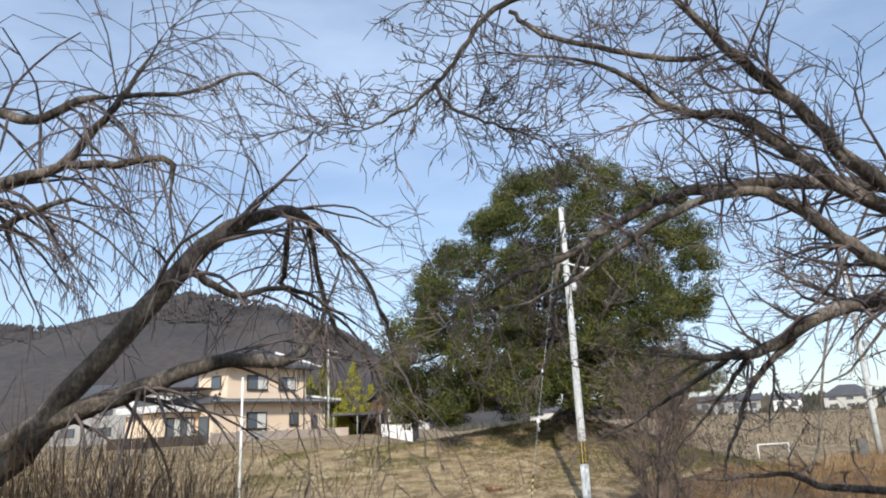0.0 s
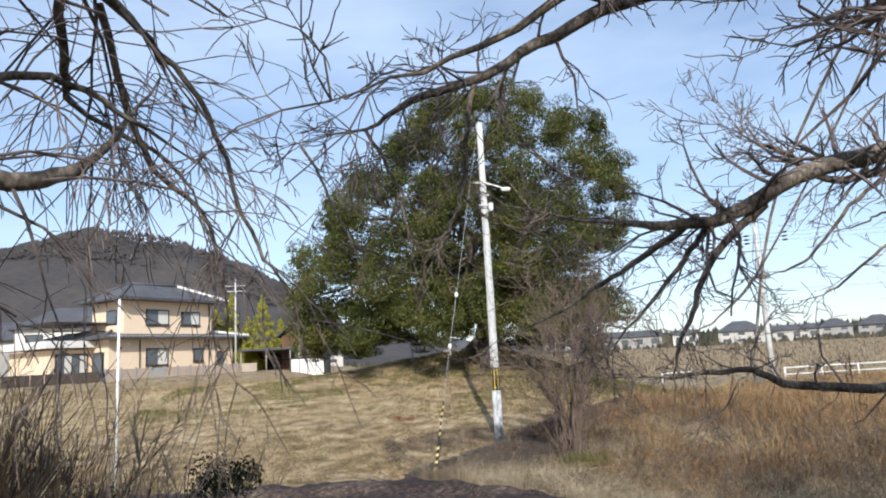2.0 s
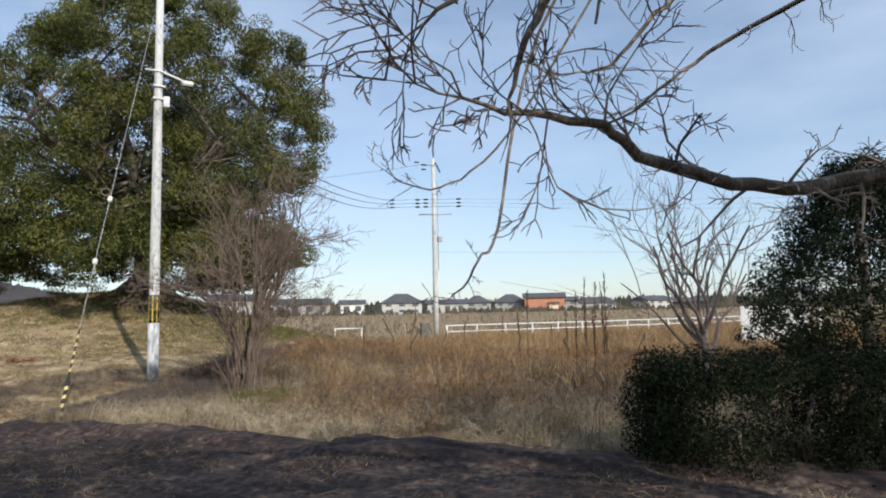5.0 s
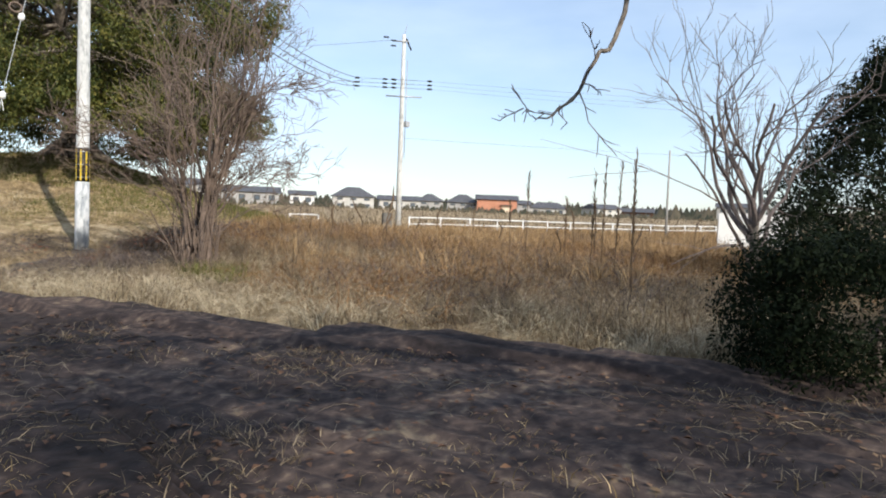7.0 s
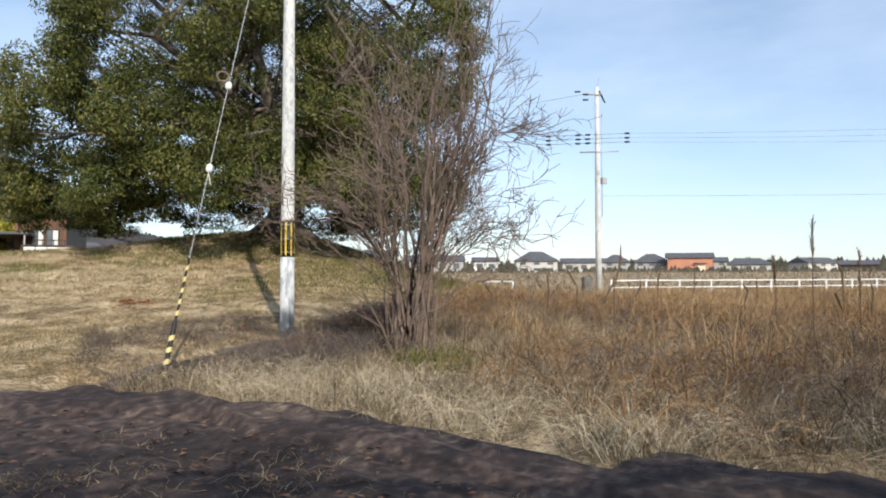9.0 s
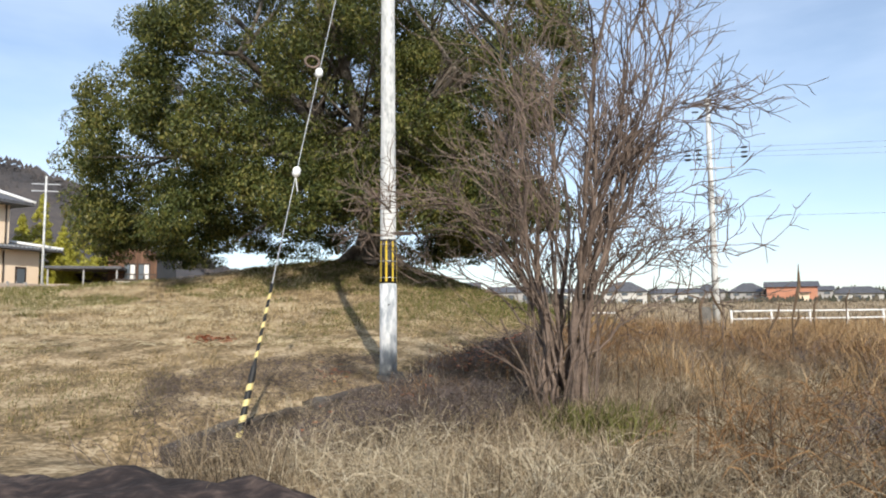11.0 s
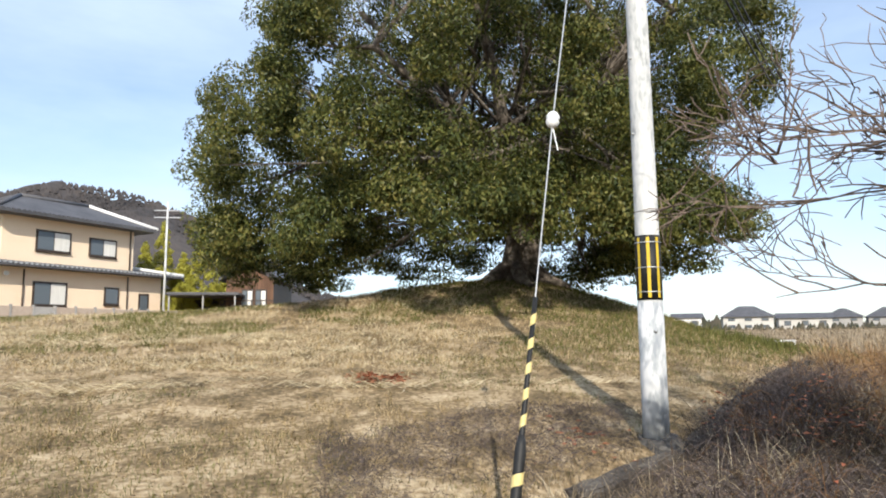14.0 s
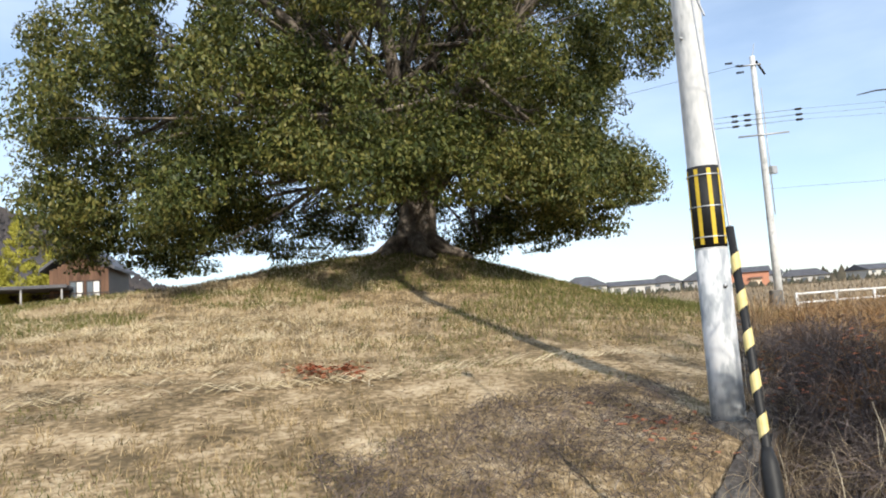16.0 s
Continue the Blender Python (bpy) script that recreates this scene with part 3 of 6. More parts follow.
# fallen canes and thatch matted through the weeds
x, y = field(grng, 26000, 1.5, 15, 8.5, 26, weed_zone)
k = grng.uniform(-0.9, 0.9, len(x)) < patchy(x, y, 1.2, 2.6) + 0.1
x, y = x[k], y[k]
canes("weed_thatch", x, y, grng.uniform(0.25, 0.8, len(x)), grng.uniform(0.06, 0.42, len(x)) * (1 + 0.5 * patchy(x, y, 1.5)), 0.005, M_WEED, grng, "grey-brown thatch of fallen weeds", "thatch")
x, y = field(grng, 15000, 2.0, 15, 8.5, 24, lambda x, y: weed_zone(x, y) & (patchy(x, y, 0.9, 4.4) > 0.3))
canes("bleached_canes", x, y, grng.uniform(0.25, 0.75, len(x)), grng.uniform(0.05, 0.38, len(x)), 0.006, M_PALE, grng, "heaps of bleached fallen straw in the weeds", "straw")
x, y = field(grng, 22000, 5.5, 26, 9.5, 32, lambda x, y: weed_zone(x, y) & (patchy(x, y, 0.55, 6.2) + 0.2 * patchy(x, y, 2.0) > 0.12))
canes("russet_canes", x, y, grng.uniform(0.3, 0.9, len(x)), grng.uniform(0.12, 0.62, len(x)), 0.011, M_RUSSET, grng, "patches of russet fallen bracken in the field", "bracken")
x, y = field(grng, 16000, 6.0, 30, 12, 34, lambda x, y: weed_zone(x, y) & (patchy(x, y, 0.5, 8.8) + 0.2 * patchy(x, y, 2.0) > 0.3))
canes("dark_thicket", x, y, grng.uniform(0.3, 0.9, len(x)), grng.uniform(0.15, 0.75, len(x)), 0.010, M_BRUSH, grng, "dark grey thickets of dead stems in the field", "thicket")
# brushwood heaped along the low wall, with a few brown leaves
u, w = grng.uniform(-1.2, 7.5, 9500), np.abs(grng.normal(0, 0.62, 9500))
k = grng.uniform(-0.8, 0.8, len(u)) < patchy(u, w, 2.0, 1.1) + 0.35 * ss(1.2, 3.0, u)
u, w = u[k], w[k]
x, y = 2.3 + 0.79 * u + 0.62 * (w + 0.2), 21.35 + 0.62 * u - 0.79 * (w + 0.2) + 0.12 * u * ss(2.5, 7, u)
k = wall_side(x, y) < -0.12
x, y, w, u = x[k], y[k], w[k], u[k]
canes("kerb_brushwood", x, y, grng.uniform(0.25, 0.75, len(x)), grng.uniform(0.15, 0.95, len(x)) * (0.74 - 0.28 * np.minimum(w, 1.6)) * (1 + 0.3 * patchy(x, y, 2.2, 5.5)) * (0.4 + 0.6 * ss(1.2, 3.2, u)), 0.008, M_BRUSH, grng, "dark purple-grey brushwood heaped along a low wall", "brushwood")
k = (patchy(x, y, 1.3, 7.7) > 0.5) & (x > 3.6)
canes("kerb_bracken", x[k] + 0.25, y[k] - 0.3, grng.uniform(0.2, 0.6, k.sum()), grng.uniform(0.2, 0.7, k.sum()), 0.006, M_RUSSET, grng, "red-brown dead bracken among dark brushwood", "bracken")
# dark brush round the pole's foot and the shrub
x, y = np.concatenate([grng.normal(4.3, 0.75, 2600), grng.normal(2.2, 0.55, 1100)]), np.concatenate([grng.normal(20.3, 0.7, 2600), grng.normal(19.9, 0.4, 1100)])
k = (wall_side(x, y) < 0.0) & (y > edge(x) + 0.3)
x, y = x[k], y[k]
canes("dark_brush", x, y, grng.uniform(0.25, 0.7, len(x)), grng.uniform(0.12, 0.5, len(x)), 0.008, M_BRUSH, grng, "dark tangled brush between a pole and a shrub", "brushwood")
# low brown growth on the lawn between the stay and the pole
x, y = field(grng, 7000, 0.8, 4.6, 20.9, 24.6, lambda x, y: lawn_zone(x, y) & (patchy(x, y, 1.4, 6.6) + 0.5 * ss(2.4, 0.2, wall_side(x, y)) > 0.3))
canes("lawn_edge_weeds", x, y, grng.uniform(0.1, 0.3, len(x)), grng.uniform(0.03, 0.16, len(x)), 0.005, M_BRUSH, grng, "low grey-brown weeds along the lawn's edge")
x, y = field(grng, 5000, 1.5, 8.5, 19.5, 26.5, lambda x, y: (wall_side(x, y) < 0.0) & (wall_side(x, y) > -2.4) & (patchy(x, y, 1.6, 4.1) > 0.25))
tagged(blades("pale_kerb_stalks", x, y, grng.uniform(0.2, 0.65, len(x)), 0.007, grng.uniform(0.2, 0.9, len(x)), M_PALE, grng), "pale dry stalks rising out of dark brushwood", "weeds", kind="stuff")
# collapsed heaps of pale straw beside the path
hx, hy = field(grng, 60, 3.0, 13, 9, 19, lambda x, y: weed_zone(x, y) & (y < edge(x) + 3.2))
i = np.repeat(np.arange(len(hx)), 110)
x, y = hx[i] + grng.normal(0, 0.22, len(i)), hy[i] + grng.normal(0, 0.2, len(i))
canes("straw_heaps", x, y, grng.uniform(0.2, 0.6, len(i)), grng.uniform(0.05, 0.42, len(i)), 0.005, M_PALE, grng, "collapsed heaps of pale dead grass by the path", "straw", 0.5)


def litter(name, x, y, size, material, rng, label, lift=0.03):
    n = len(x)
    z = height(x, y) + lift + rng.uniform(0, 0.02, n)
    a = rng.uniform(0, 6.28, n)
    v = np.empty((n, 4, 3), dtype=np.float32)
    for i, (u, w, h) in enumerate(((-1, 0, 0.1), (0, -0.5, 0.3), (1, 0, 0.0), (0, 0.5, 0.25))):
        v[:, i, 0] = x + (u * np.cos(a) - w * np.sin(a)) * size
        v[:, i, 1] = y + (u * np.sin(a) + w * np.cos(a)) * size
        v[:, i, 2] = z + h * size * rng.uniform(0.2, 1.8, n)
    ob = fast_object(name, v.reshape(-1, 3), np.full(n, 4), np.arange(n * 4), material)
    return tagged(ob, label, "fallen leaves", kind="stuff")


x, y = field(grng, 5200, -9, 6, 19, 30, lambda x, y: lawn_zone(x, y) & (patchy(x, y, 0.9, 2.9) > -0.1))
litter("lawn_leaves", x, y, 0.022, M_LITTER, grng, "small brown leaves scattered over the lawn", 0.035)
x, y = field(grng, 2600, 2.6, 7.6, 19.0, 24.5, lambda x, y: weed_zone(x, y) & (wall_side(x, y) > -2.2) & (patchy(x, y, 1.5, 3.9) > 0.35))
litter("brush_leaves", x, y, 0.04, M_RED, grng, "withered red-brown leaves caught in brushwood", grng.uniform(0.1, 0.5, len(x)))
x, y = field(grng, 9000, -9, 10, 4, 19, lambda x, y: y < edge(x) - 0.1)
litter("leaf_litter", x, y, 0.035, M_LITTER, grng, "brown fallen leaves scattered over the path", 0.07)
x, y = np.concatenate([grng.normal(1.4, 0.12, 90), grng.normal(1.8, 0.09, 70), grng.normal(3.6, 0.25, 30)]), np.concatenate([grng.normal(26.5, 0.2, 90), grng.normal(26.35, 0.18, 70), grng.normal(23.2, 0.3, 30)])
litter("red_leaf_heap", x, y, 0.05, M_RED, grng, "small heap of reddish dead leaves on the lawn", 0.05)

# low concrete kerb wall past the pole
kerb = empty("kerb_wall", Matrix.Identity(4), "low weathered concrete kerb wall below the lawn", "kerb")
krng = random.Random(64)
KERB = [Vector((1.25, 20.66, 0)), Vector((4.62, 23.28, 0)), Vector((12.4, 31.4, 0))]
for a, b in zip(KERB[:-1], KERB[1:]):
    n = round((b - a).length / 1.0)
    for i in range(n):
        p, q = a.lerp(b, i / n), a.lerp(b, (i + 0.988) / n)
        long = (q - p).length
        turn = Matrix.Rotation(math.atan2(q.y - p.y, q.x - p.x), 4, "Z")
        side = turn @ Vector((0, 0.3, 0))
        tops = [zat(e.x + side.x, e.y + side.y) + krng.uniform(-0.10, -0.03) for e in (p, q)]
        bm = box((0, -0.17, 0), (long, 0.07, 1), 0.02)
        bmesh.ops.subdivide_edges(bm, edges=[e for e in bm.edges if e.calc_length() > 0.15], cuts=3, use_grid_fill=True)
        for v in bm.verts:
            top = tops[0] + (tops[1] - tops[0]) * v.co.x / long
            lowering = (1 - v.co.z) * 0.8
            v.co.z = top - lowering
            v.co += wobble(krng, 0.022)
        bm.transform(Matrix.Translation(p) @ turn)
        part("kerb_block", bm, M_KERB, kerb)

x, y = [], []
for a, b in zip(KERB[:-1], KERB[1:]):
    n = int((b - a).length * 330)
    u = grng.uniform(0, 1, n)
    turn = (b - a).normalized()
    away = np.where(grng.uniform(0, 1, n) < 0.62, grng.uniform(-0.75, -0.18, n), grng.uniform(-0.1, 0.22, n))
    x.append(a.x + (b.x - a.x) * u - turn.y * away)
    y.append(a.y + (b.y - a.y) * u + turn.x * away)
x, y = np.concatenate(x), np.concatenate(y)
tall = np.where(wall_side(x, y) < -0.15, grng.uniform(0.15, 0.5, len(x)), grng.uniform(0.06, 0.16, len(x)))
tagged(blades("kerb_weeds", x, y, tall, 0.006, grng.uniform(0.2, 1.0, len(x)), M_WEED, grng), "dead weeds crowding a low kerb wall", "weeds", kind="stuff")

# ---- utility pole with band and stay ----
PX, PY0 = 4.39, 23.38
pz = zat(PX, PY0)
pole = empty("utility_pole", pose(PX, PY0, 0), "weathered pale concrete utility pole with a yellow and black band", "utility pole")
tube("shaft", [(0, 0, pz - 0.3), (0, 0, pz), (0, 0, 3), (0, 0, 6), (0, 0, 9), (0, 0, 10.85)], [0.142, 0.14, 0.131, 0.118, 0.104, 0.096], 24, M_CONCRETE, pole)
bm = bmesh.new()
bmesh.ops.create_cone(bm, cap_ends=True, segments=14, radius1=0.30, radius2=0.2, depth=0.16, matrix=Matrix.Translation((0.02, -0.03, pz - 0.01)))
for v in bm.verts:
    v.co += wobble(random, 0.03)
part("footing", bm, M_WALL_C, pole, "crumbled concrete footing")
tube("weathered_coat", [(0, 0, pz + 0.04), (0, 0, 1.0), (0, 0, 1.94)], [0.1435, 0.1415, 0.1395], 28, M_FLAKE, pole, "flaking blue-grey coat on the lower shaft")
band = tube("warning_band", [(0, 0, 1.96), (0, 0, 2.68)], [0.1395, 0.1375], 28, M_BLACK, pole, "black band with yellow stripes")
for i in range(8):
    a0, a1 = 2 * math.pi * (i + 0.3) / 8, 2 * math.pi * (i + 0.62) / 8
    vs, fs = [], []
    for k in range(4):
        a = a0 + (a1 - a0) * k / 3
        for z, r in ((1.985, 0.143), (2.655, 0.141)):
            vs.append((math.cos(a) * r, math.sin(a) * r, z))
    fs = [(2 * k, 2 * k + 2, 2 * k + 3, 2 * k + 1) for k in range(3)]
    mesh_object("stripe", vs, fs, M_YELLOW, band)
for z in (2.05, 2.32, 2.6):
    buf = ([], [])
    ring = [(math.cos(a) * 0.146, math.sin(a) * 0.146, z) for a in np.linspace(0, 2 * math.pi, 25)]
    add_tube(buf, ring, [0.005] * 25, 4)
    mesh_object("strap", buf[0], buf[1], M_STEEL, band)
for i in range(16):
    z, a = 3.4 + 0.45 * i, radians(200 if i % 2 else 20)
    c, s = math.cos(a), math.sin(a)
    tube("step_bolt", [(c * 0.09, s * 0.09, z), (c * 0.165, s * 0.165, z)], [0.011, 0.011], 6, M_STEEL, pole)
tube("bolt", [(-0.02, -0.12, 1.62), (-0.02, -0.155, 1.62)], [0.02, 0.02], 8, M_STEEL, pole)
arm = tube("lamp_arm", [(-0.35, 0.0, 8.78), (0.0, -0.12, 8.75), (0.42, -0.2, 8.6), (0.62, -0.24, 8.52)], [0.025, 0.03, 0.03, 0.025], 8, M_WHITE, pole, "short white bracket arm")
bm = box((0.55, -0.32, 8.42), (0.85, -0.18, 8.54), 0.03)
part("lamp_head", bm, M_WHITE, arm)
for dz in (0, -0.35):
    part("cable_clamp", box((-0.16, -0.15, 8.3 + dz), (0.16, 0.13, 8.36 + dz), 0.01), M_STEEL, pole)
part("junction_box", box((0.10, -0.2, 7.75), (0.26, -0.04, 8.05), 0.015), M_STEEL, pole)

BALL = Vector((2.75, 21.575, 3.39))
FOOT = Vector((2.0, 20.54, -0.22))
TIE = Vector((4.24, 23.34, 10.3))


def stay(z):
    if z < BALL.z:
        return FOOT.lerp(BALL, (z - FOOT.z) / (BALL.z - FOOT.z))
    return BALL.lerp(TIE, (z - BALL.z) / (TIE.z - BALL.z))


guy = empty("guy_wire", Matrix.Translation(FOOT), "steel stay wire with white insulators and a striped guard", "guy wire")


def rel(p):
    return p - FOOT


tube("wire", [rel(stay(z)) for z in (FOOT.z, 1.5, BALL.z, 5.5, 8, TIE.z)], [0.0065] * 6, 6, M_STEEL, guy)
tube("guard", [rel(stay(z)) for z in (0.7, 0.9, 1.3, 1.86)], [0.02, 0.02, 0.019, 0.018], 12, M_BLACK, guy, "black guard sleeve with faded yellow spiral stripes")
tube("sleeve", [rel(stay(z)) for z in (FOOT.z, 0.0, 0.6, 0.78, 0.84, 0.90)], [0.038, 0.038, 0.038, 0.04, 0.036, 0.022], 12, M_BLACK, guy)
axis = (BALL - FOOT).normalized()
sx = axis.orthogonal().normalized()
sy = axis.cross(sx)
zz = FOOT.z + 0.05
while zz < 1.78:
    vs, fs = [], []
    if 0.68 < zz < 0.88:
        zz += 0.04
        continue
    r = 0.0405 if zz < 0.7 else 0.0222
    for k in range(13):
        a = 2 * math.pi * k / 12
        for dz in (0.0, 0.075):
            c = rel(stay(zz + 0.085 * k / 12 + dz))
            vs.append(c + (sx * math.cos(a) + sy * math.sin(a)) * r)
    fs = [(2 * k, 2 * k + 2, 2 * k + 3, 2 * k + 1) for k in range(12)]
    mesh_object("spiral_stripe", vs, fs, M_CREAM, guy)
    zz += 0.175
for z in (BALL.z, 4.93):
    bm = bmesh.new()
    bmesh.ops.create_uvsphere(bm, u_segments=14, v_segments=10, radius=0.062)
    for v in bm.verts:
        v.co.z *= 1.3
        if abs(v.co.z) < 0.018:
            v.co.x *= 0.82
            v.co.y *= 0.82
    bm.transform(Matrix.Translation(rel(stay(z))) @ axis.to_track_quat("Z", "Y").to_matrix().to_4x4())
    part("insulator", bm, M_PORCELAIN, guy, "white porcelain strain insulator")
ring = [rel(stay(5.1)) + Vector((-0.13 + 0.1 * math.cos(a), 0.02 * math.sin(a), 0.09 * math.sin(a))) for a in np.linspace(0, 2 * math.pi, 20)]
tube("coil", ring, [0.02] * 20, 6, M_SHRUB, guy, "coiled brown wire end")
tube("wire_end", [rel(stay(3.30)) + Vector((0.01, 0, 0)), rel(stay(3.1)) + Vector((0.07, 0, 0))], [0.008, 0.006], 5, M_STEEL, guy)

# ---- second pole, its wires ----
P2 = Vector((25.5, 42.2, 0))
p2z = zat(P2.x, P2.y)
pole2 = empty("utility_pole", Matrix.Translation(P2), "tall slim concrete utility pole carrying power lines beside a white rail", "utility pole")
tube("shaft", [(0, 0, p2z - 0.3), (0, 0, 4), (0, 0, 8), (0, 0, 12.55)], [0.19, 0.165, 0.14, 0.115], 16, M_CONCRETE, pole2)
ACROSS = Vector((0.83, -0.55, 0)).normalized()
for z in (8.75, 12.1):
    h = 1.1 if z < 9 else 0.75
    tube("cross_arm", [ACROSS * -h + Vector((0, -0.16, z)), ACROSS * h * (1 if z < 9 else 0.3) + Vector((0, -0.16, z))], [0.04, 0.04], 6, M_STEEL, pole2)
tube("top_bracket", [(0.1, -0.1, 12.3), (0.35, -0.3, 11.6)], [0.06, 0.05], 6, M_BLACK, pole2)
tube("top_pin", [(0, 0, 12.5), (0.12, -0.08, 13.15)], [0.02, 0.015], 5, M_STEEL, pole2)
part("junction_box", box((0.1, -0.35, 6.9), (0.42, -0.1, 7.25), 0.02), M_STEEL, pole2)
tube("riser_pipe", [(0.2, -0.12, 5.0), (0.22, -0.12, 11.0)], [0.025, 0.025], 6, M_STEEL, pole2)
for z in (9.75, 9.5, 9.26):
    for u in (-2.9, -1.2, -0.65, 1.55):
        c = ACROSS * u + Vector((0, -0.2, z))
        tube("line_insulator", [c - ACROSS * 0.16, c - ACROSS * 0.1, c + ACROSS * 0.1, c + ACROSS * 0.16], [0.025, 0.06, 0.06, 0.025], 8, M_BLACK, pole2)
for u, z in ((-0.75, 12.12), (-0.75, 11.8), (-1.2, 12.3)):
    c = ACROSS * u + Vector((0, -0.2, z))
    tube("line_insulator", [c - ACROSS * 0.16, c + ACROSS * 0.16], [0.05, 0.05], 8, M_BLACK, pole2)


def wire(a, b, sag, r, label):
    a, b = Vector(a), Vector(b)
    pts = [a.lerp(b, t) - Vector((0, 0, 4 * sag * t * (1 - t))) for t in np.linspace(0, 1, 22)]
    ob = tube("power_line", [p - a for p in pts], [r] * 22, 4, M_BLACK)
    ob.matrix_basis = Matrix.Translation(a)
    return tagged(ob, label, "power line", "overhead power lines")


for i, z in enumerate((9.75, 9.5, 9.26)):
    left = P2 + ACROSS * -2.9 + Vector((0, -0.2, z))
    wire(P2 + ACROSS * -3.0 + Vector((0, -0.2, z)), P2 + ACROSS * 1.6 + Vector((0, -0.2, z)), 0.0, 0.012, "short black jumper line across a pole")
    wire(P2 + ACROSS * 1.6 + Vector((0, -0.2, z)), (78, 8 + 2 * i, z + 1.2), 0.8, 0.006, "black power line running over the dry field")
    wire((PX + 0.05, PY0, 8.35 - 0.18 * i), left, 0.7 + 0.15 * i, 0.02, "black drop cable sagging between two poles")
wire(P2 + Vector((0, -0.2, 6.2)), (80, 6, 6.6), 0.5, 0.007, "black power line running over the dry field")
wire(P2 + ACROSS * -0.9 + Vector((0, -0.2, 12.12)), (-20, 95, 13), 1.2, 0.009, "thin black power line leaving a pole top")

# ---- white guard rail ----
rail = empty("guard_rail", Matrix.Identity(4), "white painted two-bar pipe guard rail along the field", "guard rail")
RA, RB, NP = Vector((26.0, 41.7, 0)), Vector((60.0, 41.0, 0)), 15
posts = []
for i in range(NP):
    p = RA.lerp(RB, i / (NP - 1))
    p.z = zat(p.x, p.y)
    posts.append(p)
    tube("rail_post", [p + Vector((0, 0, -0.15)), p + Vector((0, 0, 0.96))], [0.055, 0.055], 10, M_WHITE, rail)
for h in (0.9, 0.5):
    for a, b in zip(posts[:-1], posts[1:]):
        tube("rail_bar", [a + Vector((0, -0.03, h)), b + Vector((0, -0.03, h))], [0.042, 0.042], 8, M_WHITE, rail)
rail2 = empty("guard_rail", Matrix.Identity(4), "short stretch of white pipe rail beyond the mound", "guard rail")
q = [Vector((19.3, 44.5, 0)), Vector((21.6, 45.3, 0))]
for p in q:
    p.z = zat(p.x, p.y)
    tube("rail_post", [p, p + Vector((0, 0, 0.9))], [0.05, 0.05], 8, M_WHITE, rail2)
tube("rail_bar", [q[0] + Vector((0, 0, 0.86)), q[1] + Vector((0, 0, 0.86))], [0.042, 0.042], 8, M_WHITE, rail2)
sign = empty("stone_marker", pose(23.6, 40.6, 0), "small dark stone marker post in the weeds", "marker")
part("marker_block", box((-0.3, -0.12, zat(23.6, 40.6) - 0.1), (0.3, 0.12, zat(23.6, 40.6) + 1.15), 0.04), M_WALL_C, sign)


# ---- evergreen tree ----
def leaf_cloud(centres, radii, counts, size, rng, droop=0.5, flat=0.85, under=-1.0, loose=0.45):
    """Folded diamond leaves round the centres, none lower on a clump than under. Returns verts (n, 3)."""
    idx = np.repeat(np.arange(len(centres)), counts)
    n = len(idx)
    d = rng.normal(size=(n, 3))
    d /= np.linalg.norm(d, axis=1)[:, None]
    d[:, 2] = np.where(d[:, 2] < under, under - 0.3 * (d[:, 2] - under), d[:, 2])
    rr = np.cbrt(rng.uniform(0.25, 1, n)) * radii[idx]
    off = d * rr[:, None]
    off[:, 2] *= flat
    c = centres[idx] + off
    face = d + rng.normal(size=(n, 3)) * loose + np.array([0, 0, 0.35])
    face /= np.linalg.norm(face, axis=1)[:, None]
    along = rng.normal(size=(n, 3))
    along[:, 2] -= droop * 2.5
    along -= face * np.sum(along * face, axis=1)[:, None]
    along /= np.linalg.norm(along, axis=1)[:, None] + 1e-9
    across = np.cross(face, along)
    s = size * rng.uniform(0.7, 1.35, n)[:, None]
    v = np.empty((n, 4, 3), dtype=np.float32)
    v[:, 0], v[:, 2] = c - along * s * 0.5, c + along * s * 0.5
    v[:, 1], v[:, 3] = c + across * s * 0.21, c - across * s * 0.21
    return v.reshape(-1, 3)


def branch_tree(buf, start, way, length, radius, depth, rng, bend=0.25, droop=0.0, spread_a=0.7, kids=(2, 4), sides=6, taper=0.55, lift=0.0, minr=0.003, ratio=(0.5, 0.8)):
    """Grows a crooked limb and its side shoots."""
    n = max(3, int(3 + length * 2.2)) if depth > 0 else 3
    pts, rad, p, d = [Vector(start)], [radius], Vector(start), Vector(way).normalized()
    for i in range(n):
        d = (d + wobble(rng, bend) + Vector((0, 0, lift - droop))).normalized()
        p = p + d * (length / n)
        pts.append(p.copy())
        rad.append(max(minr, radius * (1 - (1 - taper) * (i + 1) / n)))
    if depth == 0:
        rad[-1] = minr * 0.6
    add_tube(buf, pts, rad, sides)
    if depth > 0:
        for _ in range(rng.randint(*kids)):
            k = rng.randint(max(1, n // 4), n)
            dd = (pts[k] - pts[k - 1]).normalized()
            out = (dd + wobble(rng, 1).normalized() * spread_a * rng.uniform(0.6, 1.3)).normalized()
            branch_tree(buf, pts[k], out, length * rng.uniform(*ratio), max(minr, rad[k] * 0.62), depth - 1, rng, bend, droop, spread_a, kids, max(3, sides - 1), taper, lift, minr, ratio)
    return pts, rad


